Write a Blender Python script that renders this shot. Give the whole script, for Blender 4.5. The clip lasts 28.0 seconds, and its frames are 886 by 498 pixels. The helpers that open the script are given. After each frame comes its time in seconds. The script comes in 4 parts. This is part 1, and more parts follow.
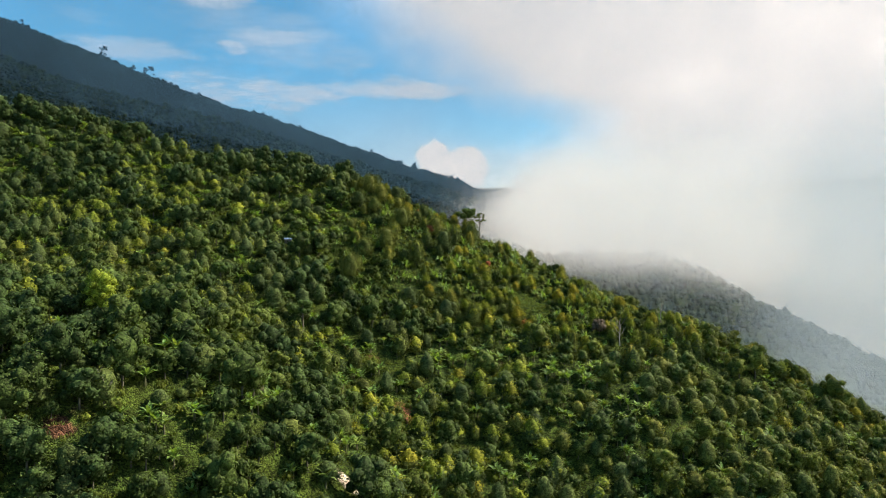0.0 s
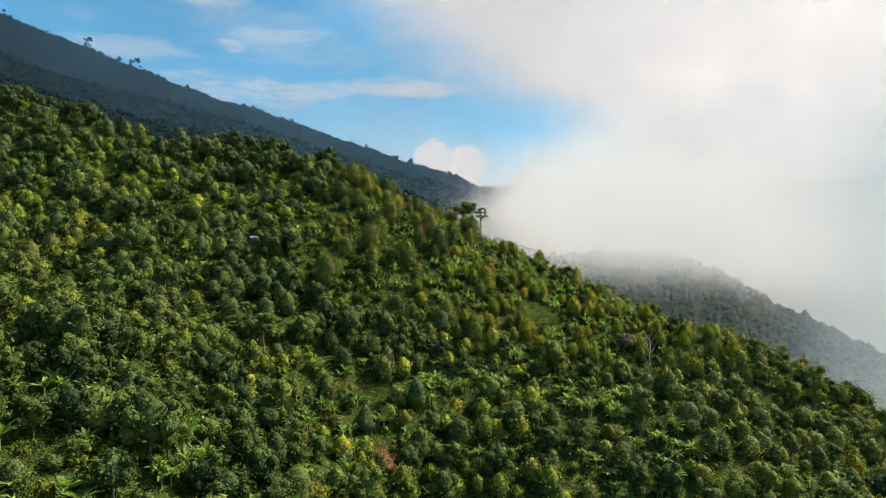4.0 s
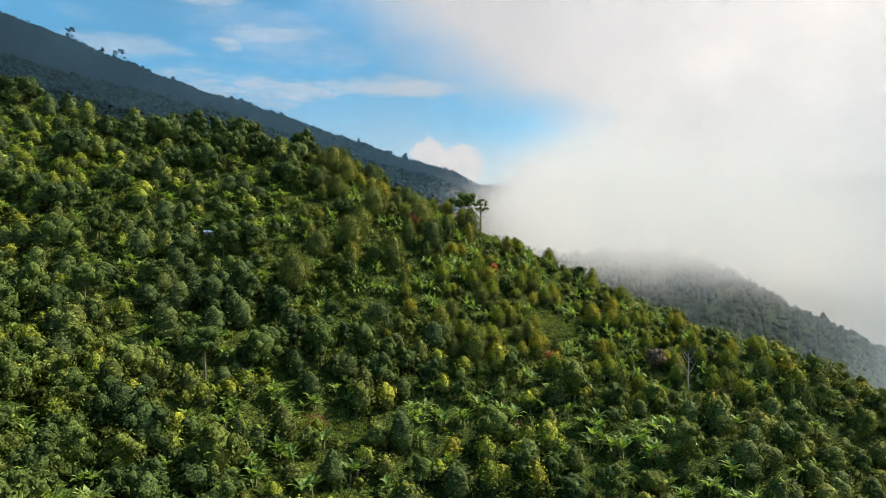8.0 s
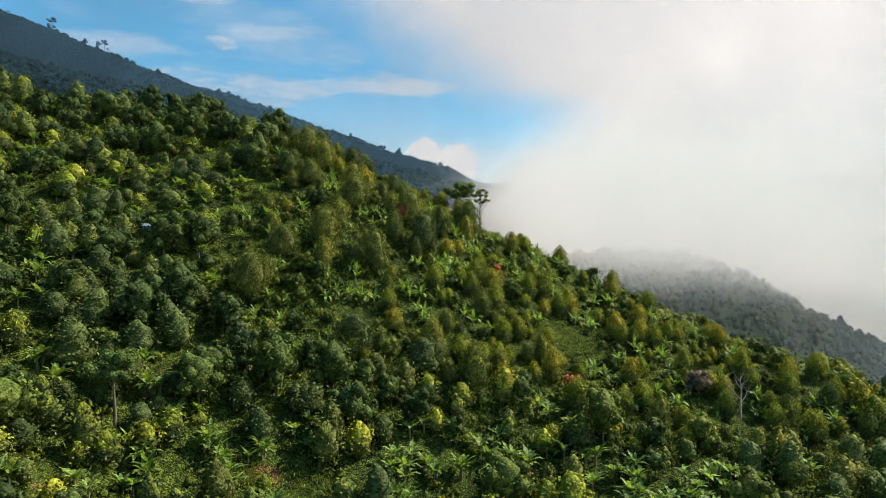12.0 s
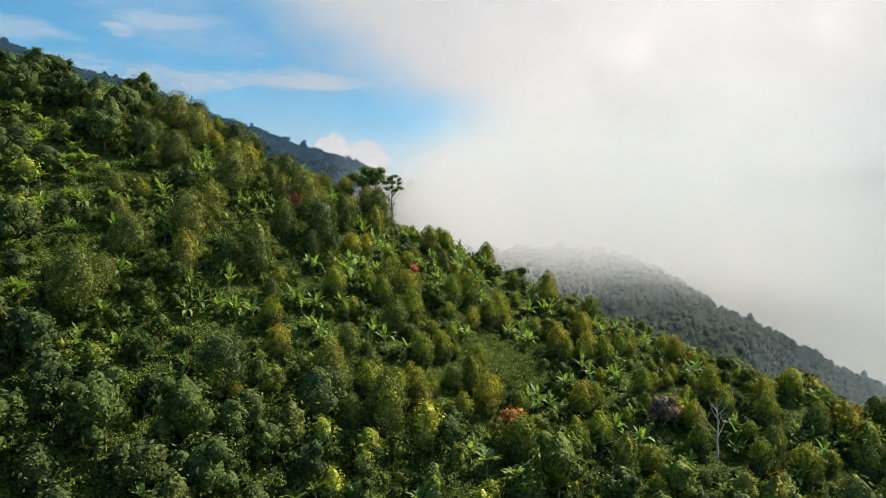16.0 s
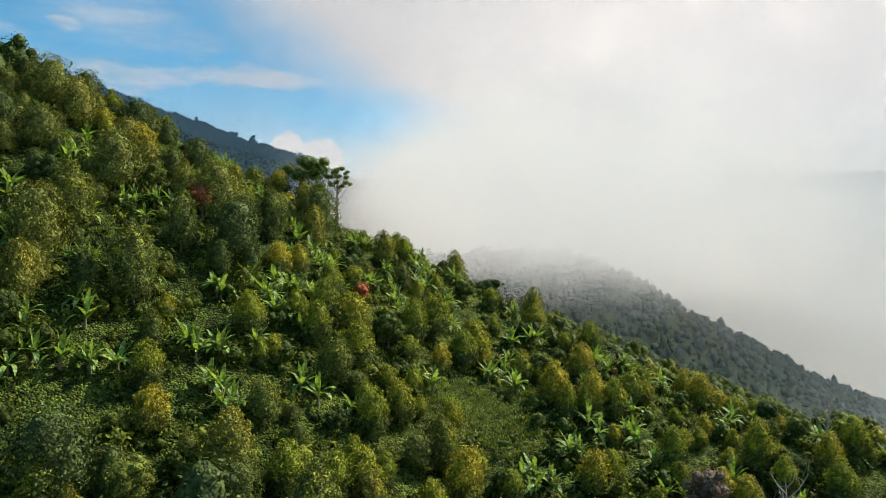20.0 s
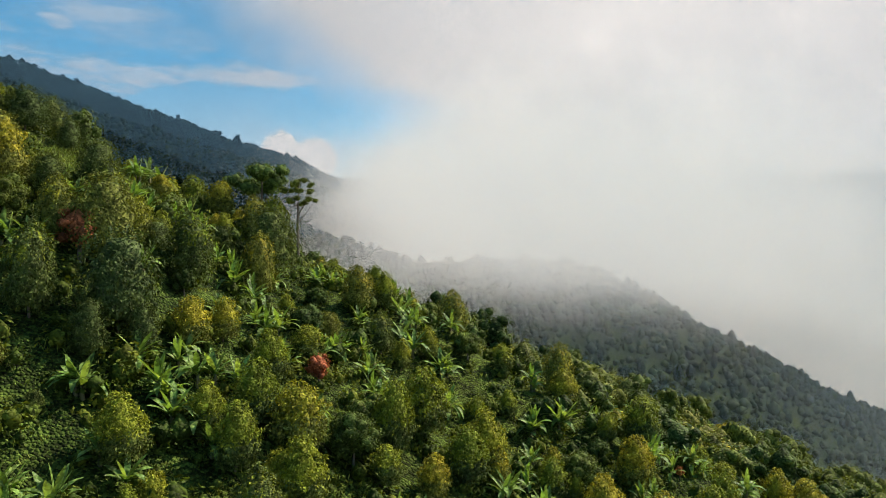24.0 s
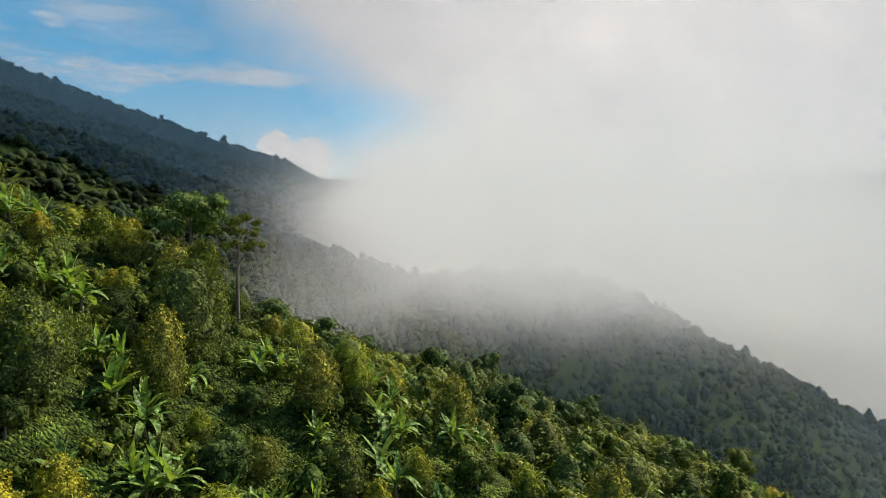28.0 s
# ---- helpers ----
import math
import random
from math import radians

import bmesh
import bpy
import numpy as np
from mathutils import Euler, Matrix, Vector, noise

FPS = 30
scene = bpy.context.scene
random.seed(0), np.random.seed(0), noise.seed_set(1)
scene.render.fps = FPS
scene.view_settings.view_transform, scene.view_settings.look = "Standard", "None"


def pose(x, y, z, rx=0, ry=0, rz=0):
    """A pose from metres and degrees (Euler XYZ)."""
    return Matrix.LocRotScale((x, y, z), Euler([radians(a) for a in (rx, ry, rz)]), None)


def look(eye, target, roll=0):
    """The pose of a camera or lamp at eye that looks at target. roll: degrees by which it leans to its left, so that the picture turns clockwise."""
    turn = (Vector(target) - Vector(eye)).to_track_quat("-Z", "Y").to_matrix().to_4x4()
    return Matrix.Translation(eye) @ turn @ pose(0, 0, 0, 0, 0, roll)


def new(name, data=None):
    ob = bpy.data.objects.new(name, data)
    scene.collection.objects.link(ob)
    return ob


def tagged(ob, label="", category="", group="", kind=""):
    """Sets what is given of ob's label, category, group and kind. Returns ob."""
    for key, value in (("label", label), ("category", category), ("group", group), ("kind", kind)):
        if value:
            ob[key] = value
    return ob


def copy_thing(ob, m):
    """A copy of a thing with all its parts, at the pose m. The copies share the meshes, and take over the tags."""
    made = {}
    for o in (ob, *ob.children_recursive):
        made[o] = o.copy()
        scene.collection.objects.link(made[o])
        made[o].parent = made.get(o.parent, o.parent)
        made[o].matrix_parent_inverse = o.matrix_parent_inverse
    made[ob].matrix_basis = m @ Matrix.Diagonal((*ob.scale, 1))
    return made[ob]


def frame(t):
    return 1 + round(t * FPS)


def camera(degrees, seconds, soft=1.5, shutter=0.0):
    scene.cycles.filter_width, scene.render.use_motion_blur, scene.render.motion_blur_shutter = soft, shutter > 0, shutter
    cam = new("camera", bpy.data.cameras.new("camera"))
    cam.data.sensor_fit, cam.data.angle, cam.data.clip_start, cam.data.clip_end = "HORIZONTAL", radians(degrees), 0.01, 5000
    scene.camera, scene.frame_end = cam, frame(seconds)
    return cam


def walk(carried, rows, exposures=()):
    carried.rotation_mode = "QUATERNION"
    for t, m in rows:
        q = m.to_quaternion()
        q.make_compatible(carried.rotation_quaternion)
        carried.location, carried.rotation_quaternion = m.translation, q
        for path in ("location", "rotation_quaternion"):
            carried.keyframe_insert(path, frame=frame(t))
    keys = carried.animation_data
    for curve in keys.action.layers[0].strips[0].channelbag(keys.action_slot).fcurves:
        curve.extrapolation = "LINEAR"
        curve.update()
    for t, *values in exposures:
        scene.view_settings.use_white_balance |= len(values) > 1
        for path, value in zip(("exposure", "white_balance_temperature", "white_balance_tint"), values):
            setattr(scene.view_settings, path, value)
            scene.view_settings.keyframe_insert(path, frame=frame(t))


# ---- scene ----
# A drone flies level along a planted hillside above a cloud-filled valley, then climbs over its crest.
cam = camera(63.5, 28.0, soft=0.8)
METRES, EYE, TILT, LEAN, TURN = 200.0, 100.0, 0.0, 0.0, 0.0
ROWS = [
    (0.0, 0.0, 0.0, 0.0, 0.0, 0.0, 0.0),
    (0.5, 0.0005, 0.0205, 0.0004, 0.01, -0.02, 0.01),
    (1.0, 0.001, 0.0417, 0.0008, 0.0, -0.02, 0.01),
    (1.5, 0.0016, 0.0632, 0.001, -0.0, -0.03, 0.02),
    (2.0, 0.0021, 0.0852, 0.0012, -0.02, -0.02, 0.01),
    (2.5, 0.0029, 0.107, 0.0016, -0.03, -0.06, 0.01),
    (3.0, 0.0034, 0.1283, 0.0019, -0.06, -0.07, -0.01),
    (3.5, 0.0038, 0.1491, 0.002, -0.09, -0.08, -0.04),
    (5.5, 0.0051, 0.2287, 0.0012, -0.24, -0.12, -0.08),
    (6.0, 0.0056, 0.2481, 0.0009, -0.27, -0.13, -0.1),
    (6.5, 0.0059, 0.2671, 0.0007, -0.32, -0.16, -0.11),
    (7.0, 0.0064, 0.2859, 0.0004, -0.35, -0.15, -0.11),
    (7.5, 0.0069, 0.3046, 0.0, -0.39, -0.13, -0.11),
    (8.0, 0.0074, 0.3231, -0.0002, -0.43, -0.17, -0.12),
    (8.5, 0.0076, 0.3413, -0.0003, -0.48, -0.2, -0.14),
    (9.0, 0.008, 0.3592, -0.0005, -0.52, -0.22, -0.15),
    (9.5, 0.0082, 0.3756, -0.0008, -0.57, -0.2, -0.16),
    (10.0, 0.0088, 0.3929, -0.001, -0.59, -0.2, -0.18),
    (10.5, 0.0091, 0.4101, -0.0011, -0.65, -0.19, -0.17),
    (11.0, 0.0097, 0.4272, -0.0014, -0.7, -0.21, -0.18),
    (11.5, 0.0101, 0.4442, -0.0016, -0.76, -0.22, -0.18),
    (13.5, 0.0132, 0.5112, -0.0025, -1.32, -0.3, -0.19),
    (14.0, 0.0137, 0.5279, -0.0027, -2.57, -0.32, -0.21),
    (14.5, 0.0142, 0.5446, -0.0027, -3.86, -0.37, -0.25),
    (15.0, 0.0149, 0.5614, -0.0027, -5.22, -0.41, -0.27),
    (15.5, 0.0158, 0.578, -0.0028, -6.65, -0.42, -0.27),
    (16.0, 0.0168, 0.5947, -0.0028, -8.06, -0.41, -0.25),
    (16.5, 0.0181, 0.6114, -0.0028, -9.52, -0.4, -0.26),
    (17.0, 0.0195, 0.6282, -0.0029, -10.83, -0.38, -0.24),
    (17.5, 0.0214, 0.6452, -0.0032, -11.15, -0.32, -0.23),
    (18.0, 0.0237, 0.6623, -0.0028, -11.22, -0.36, -0.22),
    (18.5, 0.0264, 0.6794, -0.0022, -11.27, -0.37, -0.2),
    (19.0, 0.0292, 0.6967, -0.0001, -11.34, -0.41, -0.22),
    (19.5, 0.0325, 0.7139, 0.0026, -11.39, -0.42, -0.18),
    (20.0, 0.0355, 0.7313, 0.005, -11.48, -0.45, -0.17),
    (20.5, 0.0388, 0.7486, 0.0074, -11.54, -0.44, -0.17),
    (21.0, 0.0422, 0.7658, 0.0101, -11.61, -0.45, -0.15),
    (21.5, 0.0457, 0.783, 0.0128, -11.67, -0.51, -0.2),
    (23.5, 0.059, 0.8501, 0.0235, -11.97, -0.49, -0.31),
    (24.0, 0.0621, 0.8661, 0.0268, -12.04, -0.48, -0.29),
    (24.5, 0.0652, 0.882, 0.0301, -12.1, -0.47, -0.3),
    (25.0, 0.0684, 0.8977, 0.0335, -12.15, -0.45, -0.32),
    (25.5, 0.0718, 0.9131, 0.0368, -12.18, -0.44, -0.32),
    (26.0, 0.075, 0.9284, 0.0404, -12.23, -0.46, -0.34),
    (26.5, 0.0781, 0.9437, 0.0438, -12.28, -0.48, -0.33),
    (27.0, 0.0811, 0.9588, 0.0472, -12.34, -0.48, -0.32),
    (27.5, 0.084, 0.9735, 0.0505, -12.38, -0.5, -0.32),
    (28.0, 0.0869, 0.988, 0.0539, -12.42, -0.53, -0.3),
]
walk(cam, [(t, pose(0, 0, EYE, TILT, LEAN, TURN) @ pose(METRES * x, METRES * y, METRES * z, 90 + pitch, roll, yaw)) for t, x, y, z, yaw, pitch, roll in ROWS],
     exposures=((0.0, 1.04, 6600, 13), (14.0, 1.05, 6600, 13), (21.0, 0.98, 6600, 13), (28.0, 0.78, 6550, 13)))

# ---- light ----
SUN_AZ, SUN_EL = 66.0, 44.0          # degrees clockwise from +y, and above the horizon
sun_way = Vector((math.sin(radians(SUN_AZ)) * math.cos(radians(SUN_EL)), math.cos(radians(SUN_AZ)) * math.cos(radians(SUN_EL)), math.sin(radians(SUN_EL))))
sun_data = bpy.data.lights.new("sun", "SUN")
sun_data.energy, sun_data.angle, sun_data.color = 5.0, radians(0.8), (1.0, 0.92, 0.76)
sun = new("sun", sun_data)
sun.matrix_world = look(sun_way * 900, (0, 0, 0))


class Tree:
    """Short writing for node trees."""

    def __init__(self, owner):
        owner.use_nodes = True
        self.nodes, self.links = owner.node_tree.nodes, owner.node_tree.links
        self.nodes.clear()

    def add(self, kind, **sockets):
        node = self.nodes.new(kind)
        for key, value in sockets.items():
            self.put(node.inputs[int(key[1:]) if key[0] == "i" and key[1:].isdigit() else key.replace("_", " ")], value)
        return node

    def put(self, socket, value):
        if isinstance(value, bpy.types.NodeSocket):
            self.links.new(value, socket)
        else:
            socket.default_value = value

    def math(self, op, a, b=0.0, c=0.0, clamp=False):
        node = self.add("ShaderNodeMath", i0=a, i1=b, i2=c)
        node.operation, node.use_clamp = op, clamp
        return node.outputs[0]

    def smooth(self, value, low, high, to_low=0.0, to_high=1.0):
        if low > high:
            low, high, to_low, to_high = high, low, to_high, to_low
        node = self.add("ShaderNodeMapRange", i0=value, i1=low, i2=high, i3=to_low, i4=to_high)
        node.interpolation_type = "SMOOTHSTEP"
        return node.outputs[0]

    def slope(self, value, low, high):
        """From near 0 below low to near 1 above high (or the other way), with no flat ends."""
        steep = self.math("DIVIDE", self.math("SUBTRACT", value, (low + high) / 2), (low - high) / 7.0)
        return self.math("DIVIDE", 1.0, self.math("ADD", 1.0, self.math("POWER", math.e, steep)))

    def mix(self, factor, a, b, blend="MIX"):
        node = self.nodes.new("ShaderNodeMix")
        node.data_type, node.blend_type = "RGBA", blend
        self.put(node.inputs[0], factor), self.put(node.inputs[6], a), self.put(node.inputs[7], b)
        return node.outputs[2]

    def noise(self, where, scale, detail=4.0, rough=0.55):
        return self.add("ShaderNodeTexNoise", Vector=where, Scale=scale, Detail=detail, Roughness=rough).outputs["Fac"]


def make_world():
    """Blue morning sky on the mountain's side, a bright cloud bank over the valley."""
    world = bpy.data.worlds.new("sky")
    scene.world = world
    t = Tree(world)
    way = t.add("ShaderNodeTexCoord").outputs["Generated"]
    xyz = t.add("ShaderNodeSeparateXYZ", i0=way).outputs
    deg = 180 / math.pi
    az = t.math("MULTIPLY", t.math("ARCTAN2", xyz[0], xyz[1]), deg)
    el = t.math("MULTIPLY", t.math("ARCSINE", xyz[2]), deg)
    air = t.add("ShaderNodeTexSky")
    air.sky_type, air.sun_disc, air.sun_elevation, air.sun_rotation = "NISHITA", False, radians(SUN_EL), radians(SUN_AZ)
    air.altitude, air.air_density, air.dust_density, air.ozone_density = 900.0, 1.0, 0.6, 2.0
    sky = air.outputs[0]
    blue = t.mix(1.0, sky, (0.047, 0.105, 0.112, 1), "MULTIPLY")
    soft = t.noise(way, 3.5, 6.0, 0.6)
    flat = t.add("ShaderNodeCombineXYZ", i0=t.math("MULTIPLY", az, 0.060), i1=t.math("MULTIPLY", el, 0.26), i2=3.7).outputs[0]
    streak = t.noise(flat, 1.0, 5.0, 0.55)
    # the bank: to the right of a slanting edge, thinning out overhead and far round
    edge = t.math("ADD", az, t.math("MULTIPLY", t.math("SUBTRACT", el, 14.0), 1.6))
    edge = t.math("ADD", edge, t.math("MULTIPLY", t.math("SUBTRACT", soft, 0.5), 24.0))
    bank = t.math("MULTIPLY", t.smooth(edge, -7.0, 9.0), t.math("MULTIPLY", t.smooth(el, 58.0, 24.0), t.smooth(az, 150.0, 95.0)))
    haze = t.smooth(el, 15.0, 4.0, 0.0, 0.68)
    veil = t.math("MULTIPLY", t.smooth(streak, 0.48, 0.70), t.smooth(el, 24.0, 9.0, 0.3, 0.7))
    cover = t.math("MAXIMUM", bank, t.math("MAXIMUM", haze, veil))
    # small puffs and streaks over the mountain
    torn = t.math("MULTIPLY", t.math("SUBTRACT", t.noise(flat, 3.6, 7.0, 0.65), 0.5), 7.0)
    for a0, e0, wide, high, thick in ((-17.6, 18.4, 2.0, 1.0, 0.75), (-13.6, 16.0, 3.6, 0.8, 0.7), (-16.4, 15.2, 1.0, 0.5, 0.8), (-14.6, 12.0, 6.5, 1.1, 0.95), (-4.0, 12.6, 5.0, 0.8, 0.8), (-23.5, 14.3, 4.0, 0.7, 0.6), (-31.0, 19.2, 3.0, 0.8, 0.6)):
        px = t.math("DIVIDE", t.math("SUBTRACT", az, a0), wide)
        py = t.math("DIVIDE", t.math("SUBTRACT", el, e0), high)
        one = t.math("ADD", t.math("ADD", t.math("MULTIPLY", px, px), t.math("MULTIPLY", py, py)), torn)
        cover = t.math("MAXIMUM", cover, t.smooth(one, 2.2, -0.6, 0.0, thick))
    # a gap of blue in the bank
    gx = t.math("DIVIDE", t.math("SUBTRACT", az, 6.0), 7.0)
    gy = t.math("DIVIDE", t.math("SUBTRACT", el, 10.0), 2.0)
    gap = t.math("ADD", t.math("MULTIPLY", gx, gx), t.math("MULTIPLY", gy, gy))
    gap = t.math("ADD", gap, t.math("MULTIPLY", t.math("SUBTRACT", soft, 0.5), 2.0))
    cover = t.math("MULTIPLY", cover, t.smooth(gap, 0.1, 1.8, 0.58, 1.0))
    # one bright heap of cloud over the ridge
    lumps = t.noise(way, 26.0, 5.0, 0.62)
    heap = None
    for a0, e0, wide, high in ((1.6, 6.3, 2.1, 2.0), (-0.6, 7.3, 1.5, 1.6), (0.2, 5.8, 2.2, 1.6)):
        px = t.math("DIVIDE", t.math("SUBTRACT", az, a0), wide)
        py = t.math("DIVIDE", t.math("SUBTRACT", el, e0), high)
        one = t.math("ADD", t.math("MULTIPLY", px, px), t.math("MULTIPLY", py, py))
        heap = t.math("MINIMUM", heap, one) if heap else one
    heap = t.math("ADD", heap, t.math("MULTIPLY", t.math("SUBTRACT", lumps, 0.5), 1.7))
    heap = t.math("MULTIPLY", t.smooth(heap, 1.05, 0.6, 0.0, 0.92), t.smooth(el, 3.6, 5.6))
    glow = t.math("MULTIPLY", t.smooth(az, -8.0, 30.0), t.smooth(el, -6.0, 16.0, 0.45, 1.0))
    billow = t.noise(way, 5.0, 5.0, 0.5)
    white = t.mix(glow, (0.56, 0.535, 0.51, 1), (0.78, 0.73, 0.675, 1))
    white = t.mix(t.smooth(billow, 0.35, 0.65, 0.0, 0.3), white, (0.61, 0.575, 0.545, 1))
    white = t.mix(t.smooth(az, 2.0, -12.0), white, (0.40, 0.46, 0.52, 1))
    colour = t.mix(cover, blue, white)
    colour = t.mix(heap, colour, (0.66, 0.625, 0.59, 1))
    low = t.smooth(el, 2.0, -4.0)
    colour = t.mix(low, colour, (0.59, 0.555, 0.525, 1))
    # below the horizon the ground's own dull light
    colour = t.mix(t.smooth(el, -20.0, -32.0), colour, (0.05, 0.06, 0.05, 1))
    back = t.add("ShaderNodeBackground", Color=colour, Strength=1.0).outputs[0]
    t.add("ShaderNodeOutputWorld", Surface=back)


make_world()

# mist white, then two darker copies with shade and bluish haze in the colour
PALE, SHADE_GREY, HAZE_BLUE = (0.535, 0.505, 0.475), (0.30, 0.34, 0.36), (0.20, 0.26, 0.30)
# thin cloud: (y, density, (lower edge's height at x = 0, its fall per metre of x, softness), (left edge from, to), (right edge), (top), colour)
MISTS = [(236, 0.55, (20.0, 0.10, 50.0), (88.0, 132.0), (420.0, 600.0), (120.0, 195.0), SHADE_GREY), (338, 0.3, (20.0, 0.10, 50.0), (120.0, 220.0), (420.0, 600.0), (120.0, 195.0), SHADE_GREY), (372, 0.2, (60.0, 0.10, 50.0), (30.0, 110.0), (420.0, 600.0), (130.0, 215.0), HAZE_BLUE), (392, 0.92, (96.0, 0.09, 17.0), (-5.0, 55.0), (120.0, 250.0), (120.0, 195.0), PALE), (480, 0.88, (127.0, 0.23, 15.0), (-5.0, 55.0), (420.0, 600.0), (120.0, 195.0), PALE), (590, 0.995, (105.0, 0.42, 40.0), (-5.0, 55.0), (420.0, 600.0), (120.0, 195.0), PALE)]
# distance haze put in as bluish tinted sheets: (y, density)
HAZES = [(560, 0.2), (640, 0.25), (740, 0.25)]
NEAR = (-34.0, 72.0, 197.0, 13.0)     # stretch of the slope where each tree is a thing of its own
CLEARINGS = [(26, 219, 6, 4.8), (33, 226, 3, 2.5), (-9, 158.5, 6, 3.5), (-10, 258, 8, 5), (0, 250, 5, 4), (-15.4, 116, 3.5, 3), (-51, 95, 5, 2.5), (-47, 214, 3.2, 4.5), (-13, 174.5, 9, 2.4), (-111, 257.5, 7, 3)]

# ---- materials ----


def leaf_material(name, ramp, shared, gloss=0.6, through_light=0.2, grain=3.6, shine=0.05):
    """Foliage. ramp: three colours from tree to tree; shared: True where many trees lie in one mesh and carry their own tint."""
    m = bpy.data.materials.new(name)
    t = Tree(m)
    if shared:
        node = t.add("ShaderNodeAttribute")
        node.attribute_name = "tint"
        pick = node.outputs["Fac"]
    else:
        pick = t.add("ShaderNodeObjectInfo").outputs["Random"]
    geo = t.add("ShaderNodeNewGeometry").outputs
    bar = t.add("ShaderNodeValToRGB", Fac=pick)
    steps = bar.color_ramp.elements
    steps[0].color, steps[1].color = (*ramp[0], 1), (*ramp[2], 1)
    steps.new(0.5).color = (*ramp[1], 1)
    patch = t.noise(geo["Position"], 0.9, 3.0)
    cells = t.add("ShaderNodeTexVoronoi", Vector=geo["Position"], Scale=grain)
    near_leaf = cells.outputs["Distance"]
    other = t.add("ShaderNodeSeparateColor", i0=cells.outputs["Color"]).outputs[0]
    vary = t.math("MULTIPLY", t.smooth(other, 0.0, 1.0, 0.55, 1.5), t.smooth(patch, 0.3, 0.7, 0.78, 1.22))
    vary = t.math("MULTIPLY", vary, t.smooth(geo["Random Per Island"], 0.0, 1.0, 0.75, 1.4))
    grey = t.add("ShaderNodeCombineColor", Red=vary, Green=vary, Blue=vary).outputs[0]
    colour = t.mix(1.0, bar.outputs[0], grey, "MULTIPLY")
    bump = t.add("ShaderNodeBump", Strength=0.8, Distance=0.5 / grain, Height=t.math("MULTIPLY", near_leaf, -1.0)).outputs[0]
    body = t.add("ShaderNodeBsdfPrincipled", Base_Color=colour, Roughness=gloss, Normal=bump)
    body.inputs["Specular IOR Level"].default_value = shine
    lit = t.mix(1.0, colour, (1.35, 1.3, 0.5, 1), "MULTIPLY")
    thin = t.add("ShaderNodeBsdfTranslucent", Color=lit).outputs[0]
    both = t.add("ShaderNodeMixShader", i0=through_light, i1=body.outputs[0], i2=thin).outputs[0]
    t.add("ShaderNodeOutputMaterial", Surface=both)
    return m


GREENS = ((0.045, 0.066, 0.020), (0.074, 0.094, 0.022), (0.128, 0.135, 0.025))
FLUSH = ((0.105, 0.134, 0.015), (0.150, 0.172, 0.017), (0.230, 0.200, 0.019))
FOREST = ((0.032, 0.053, 0.015), (0.052, 0.077, 0.017), (0.092, 0.112, 0.019))
DEEP = ((0.016, 0.032, 0.014), (0.027, 0.046, 0.016), (0.052, 0.070, 0.018))
leaf_clove = leaf_material("clove_leaves", GREENS, False)
leaf_clove_far = leaf_material("clove_leaves_far", GREENS, True)
leaf_flush = leaf_material("young_clove_leaves", FLUSH, False)
leaf_flush_far = leaf_material("young_clove_leaves_far", FLUSH, True)
leaf_broad = leaf_material("broad_leaves", FOREST, False)
leaf_layered = leaf_material("layered_leaves", ((0.050, 0.085, 0.022), (0.066, 0.104, 0.024), (0.088, 0.122, 0.026)), False)
leaf_forest = leaf_material("forest_leaves", FOREST, True)
leaf_far = leaf_material("far_forest_leaves", DEEP, True, grain=1.6)
leaf_light = leaf_material("light_green_leaves", ((0.17, 0.215, 0.022),) * 3, False)
leaf_rust = leaf_material("rust_leaves", ((0.27, 0.105, 0.03), (0.31, 0.135, 0.035), (0.24, 0.075, 0.035)), False)
leaf_bush = leaf_material("bush_leaves", ((0.030, 0.048, 0.008), (0.050, 0.070, 0.010), (0.088, 0.104, 0.012)), True)
leaf_grass = leaf_material("grass_blades", ((0.09, 0.13, 0.025), (0.125, 0.165, 0.03), (0.165, 0.18, 0.04)), True)
leaf_banana = leaf_material("banana_leaves", ((0.078, 0.140, 0.030), (0.112, 0.185, 0.040), (0.160, 0.222, 0.054)), False, 0.42, 0.35, shine=0.15)
leaf_banana_far = leaf_material("banana_leaves_far", ((0.078, 0.140, 0.030), (0.112, 0.185, 0.040), (0.160, 0.222, 0.054)), True, 0.42, 0.35, shine=0.15)


def bark_material(name, dark, light):
    m = bpy.data.materials.new(name)
    t = Tree(m)
    where = t.add("ShaderNodeNewGeometry").outputs["Position"]
    fac = t.noise(where, 6.0, 6.0, 0.65)
    blot = t.noise(where, 1.2, 3.0)
    colour = t.mix(fac, (*dark, 1), (*light, 1))
    colour = t.mix(t.smooth(blot, 0.5, 0.7, 0.0, 0.5), colour, (0.12, 0.14, 0.07, 1))
    bump = t.add("ShaderNodeBump", Strength=0.5, Distance=0.05, Height=fac).outputs[0]
    body = t.add("ShaderNodeBsdfPrincipled", Base_Color=colour, Roughness=0.85, Normal=bump).outputs[0]
    t.add("ShaderNodeOutputMaterial", Surface=body)
    return m


# trunks of the massed trees: bark darkened in colour for shade under crowns
shade_bark = bark_material("shaded_stems", (0.03, 0.03, 0.015), (0.09, 0.08, 0.05))
bark = bark_material("bark", (0.05, 0.038, 0.025), (0.17, 0.14, 0.10))
bark_pale = bark_material("pale_dead_wood", (0.18, 0.15, 0.12), (0.38, 0.34, 0.29))
stem_banana = bark_material("banana_stem", (0.06, 0.06, 0.02), (0.14, 0.125, 0.05))


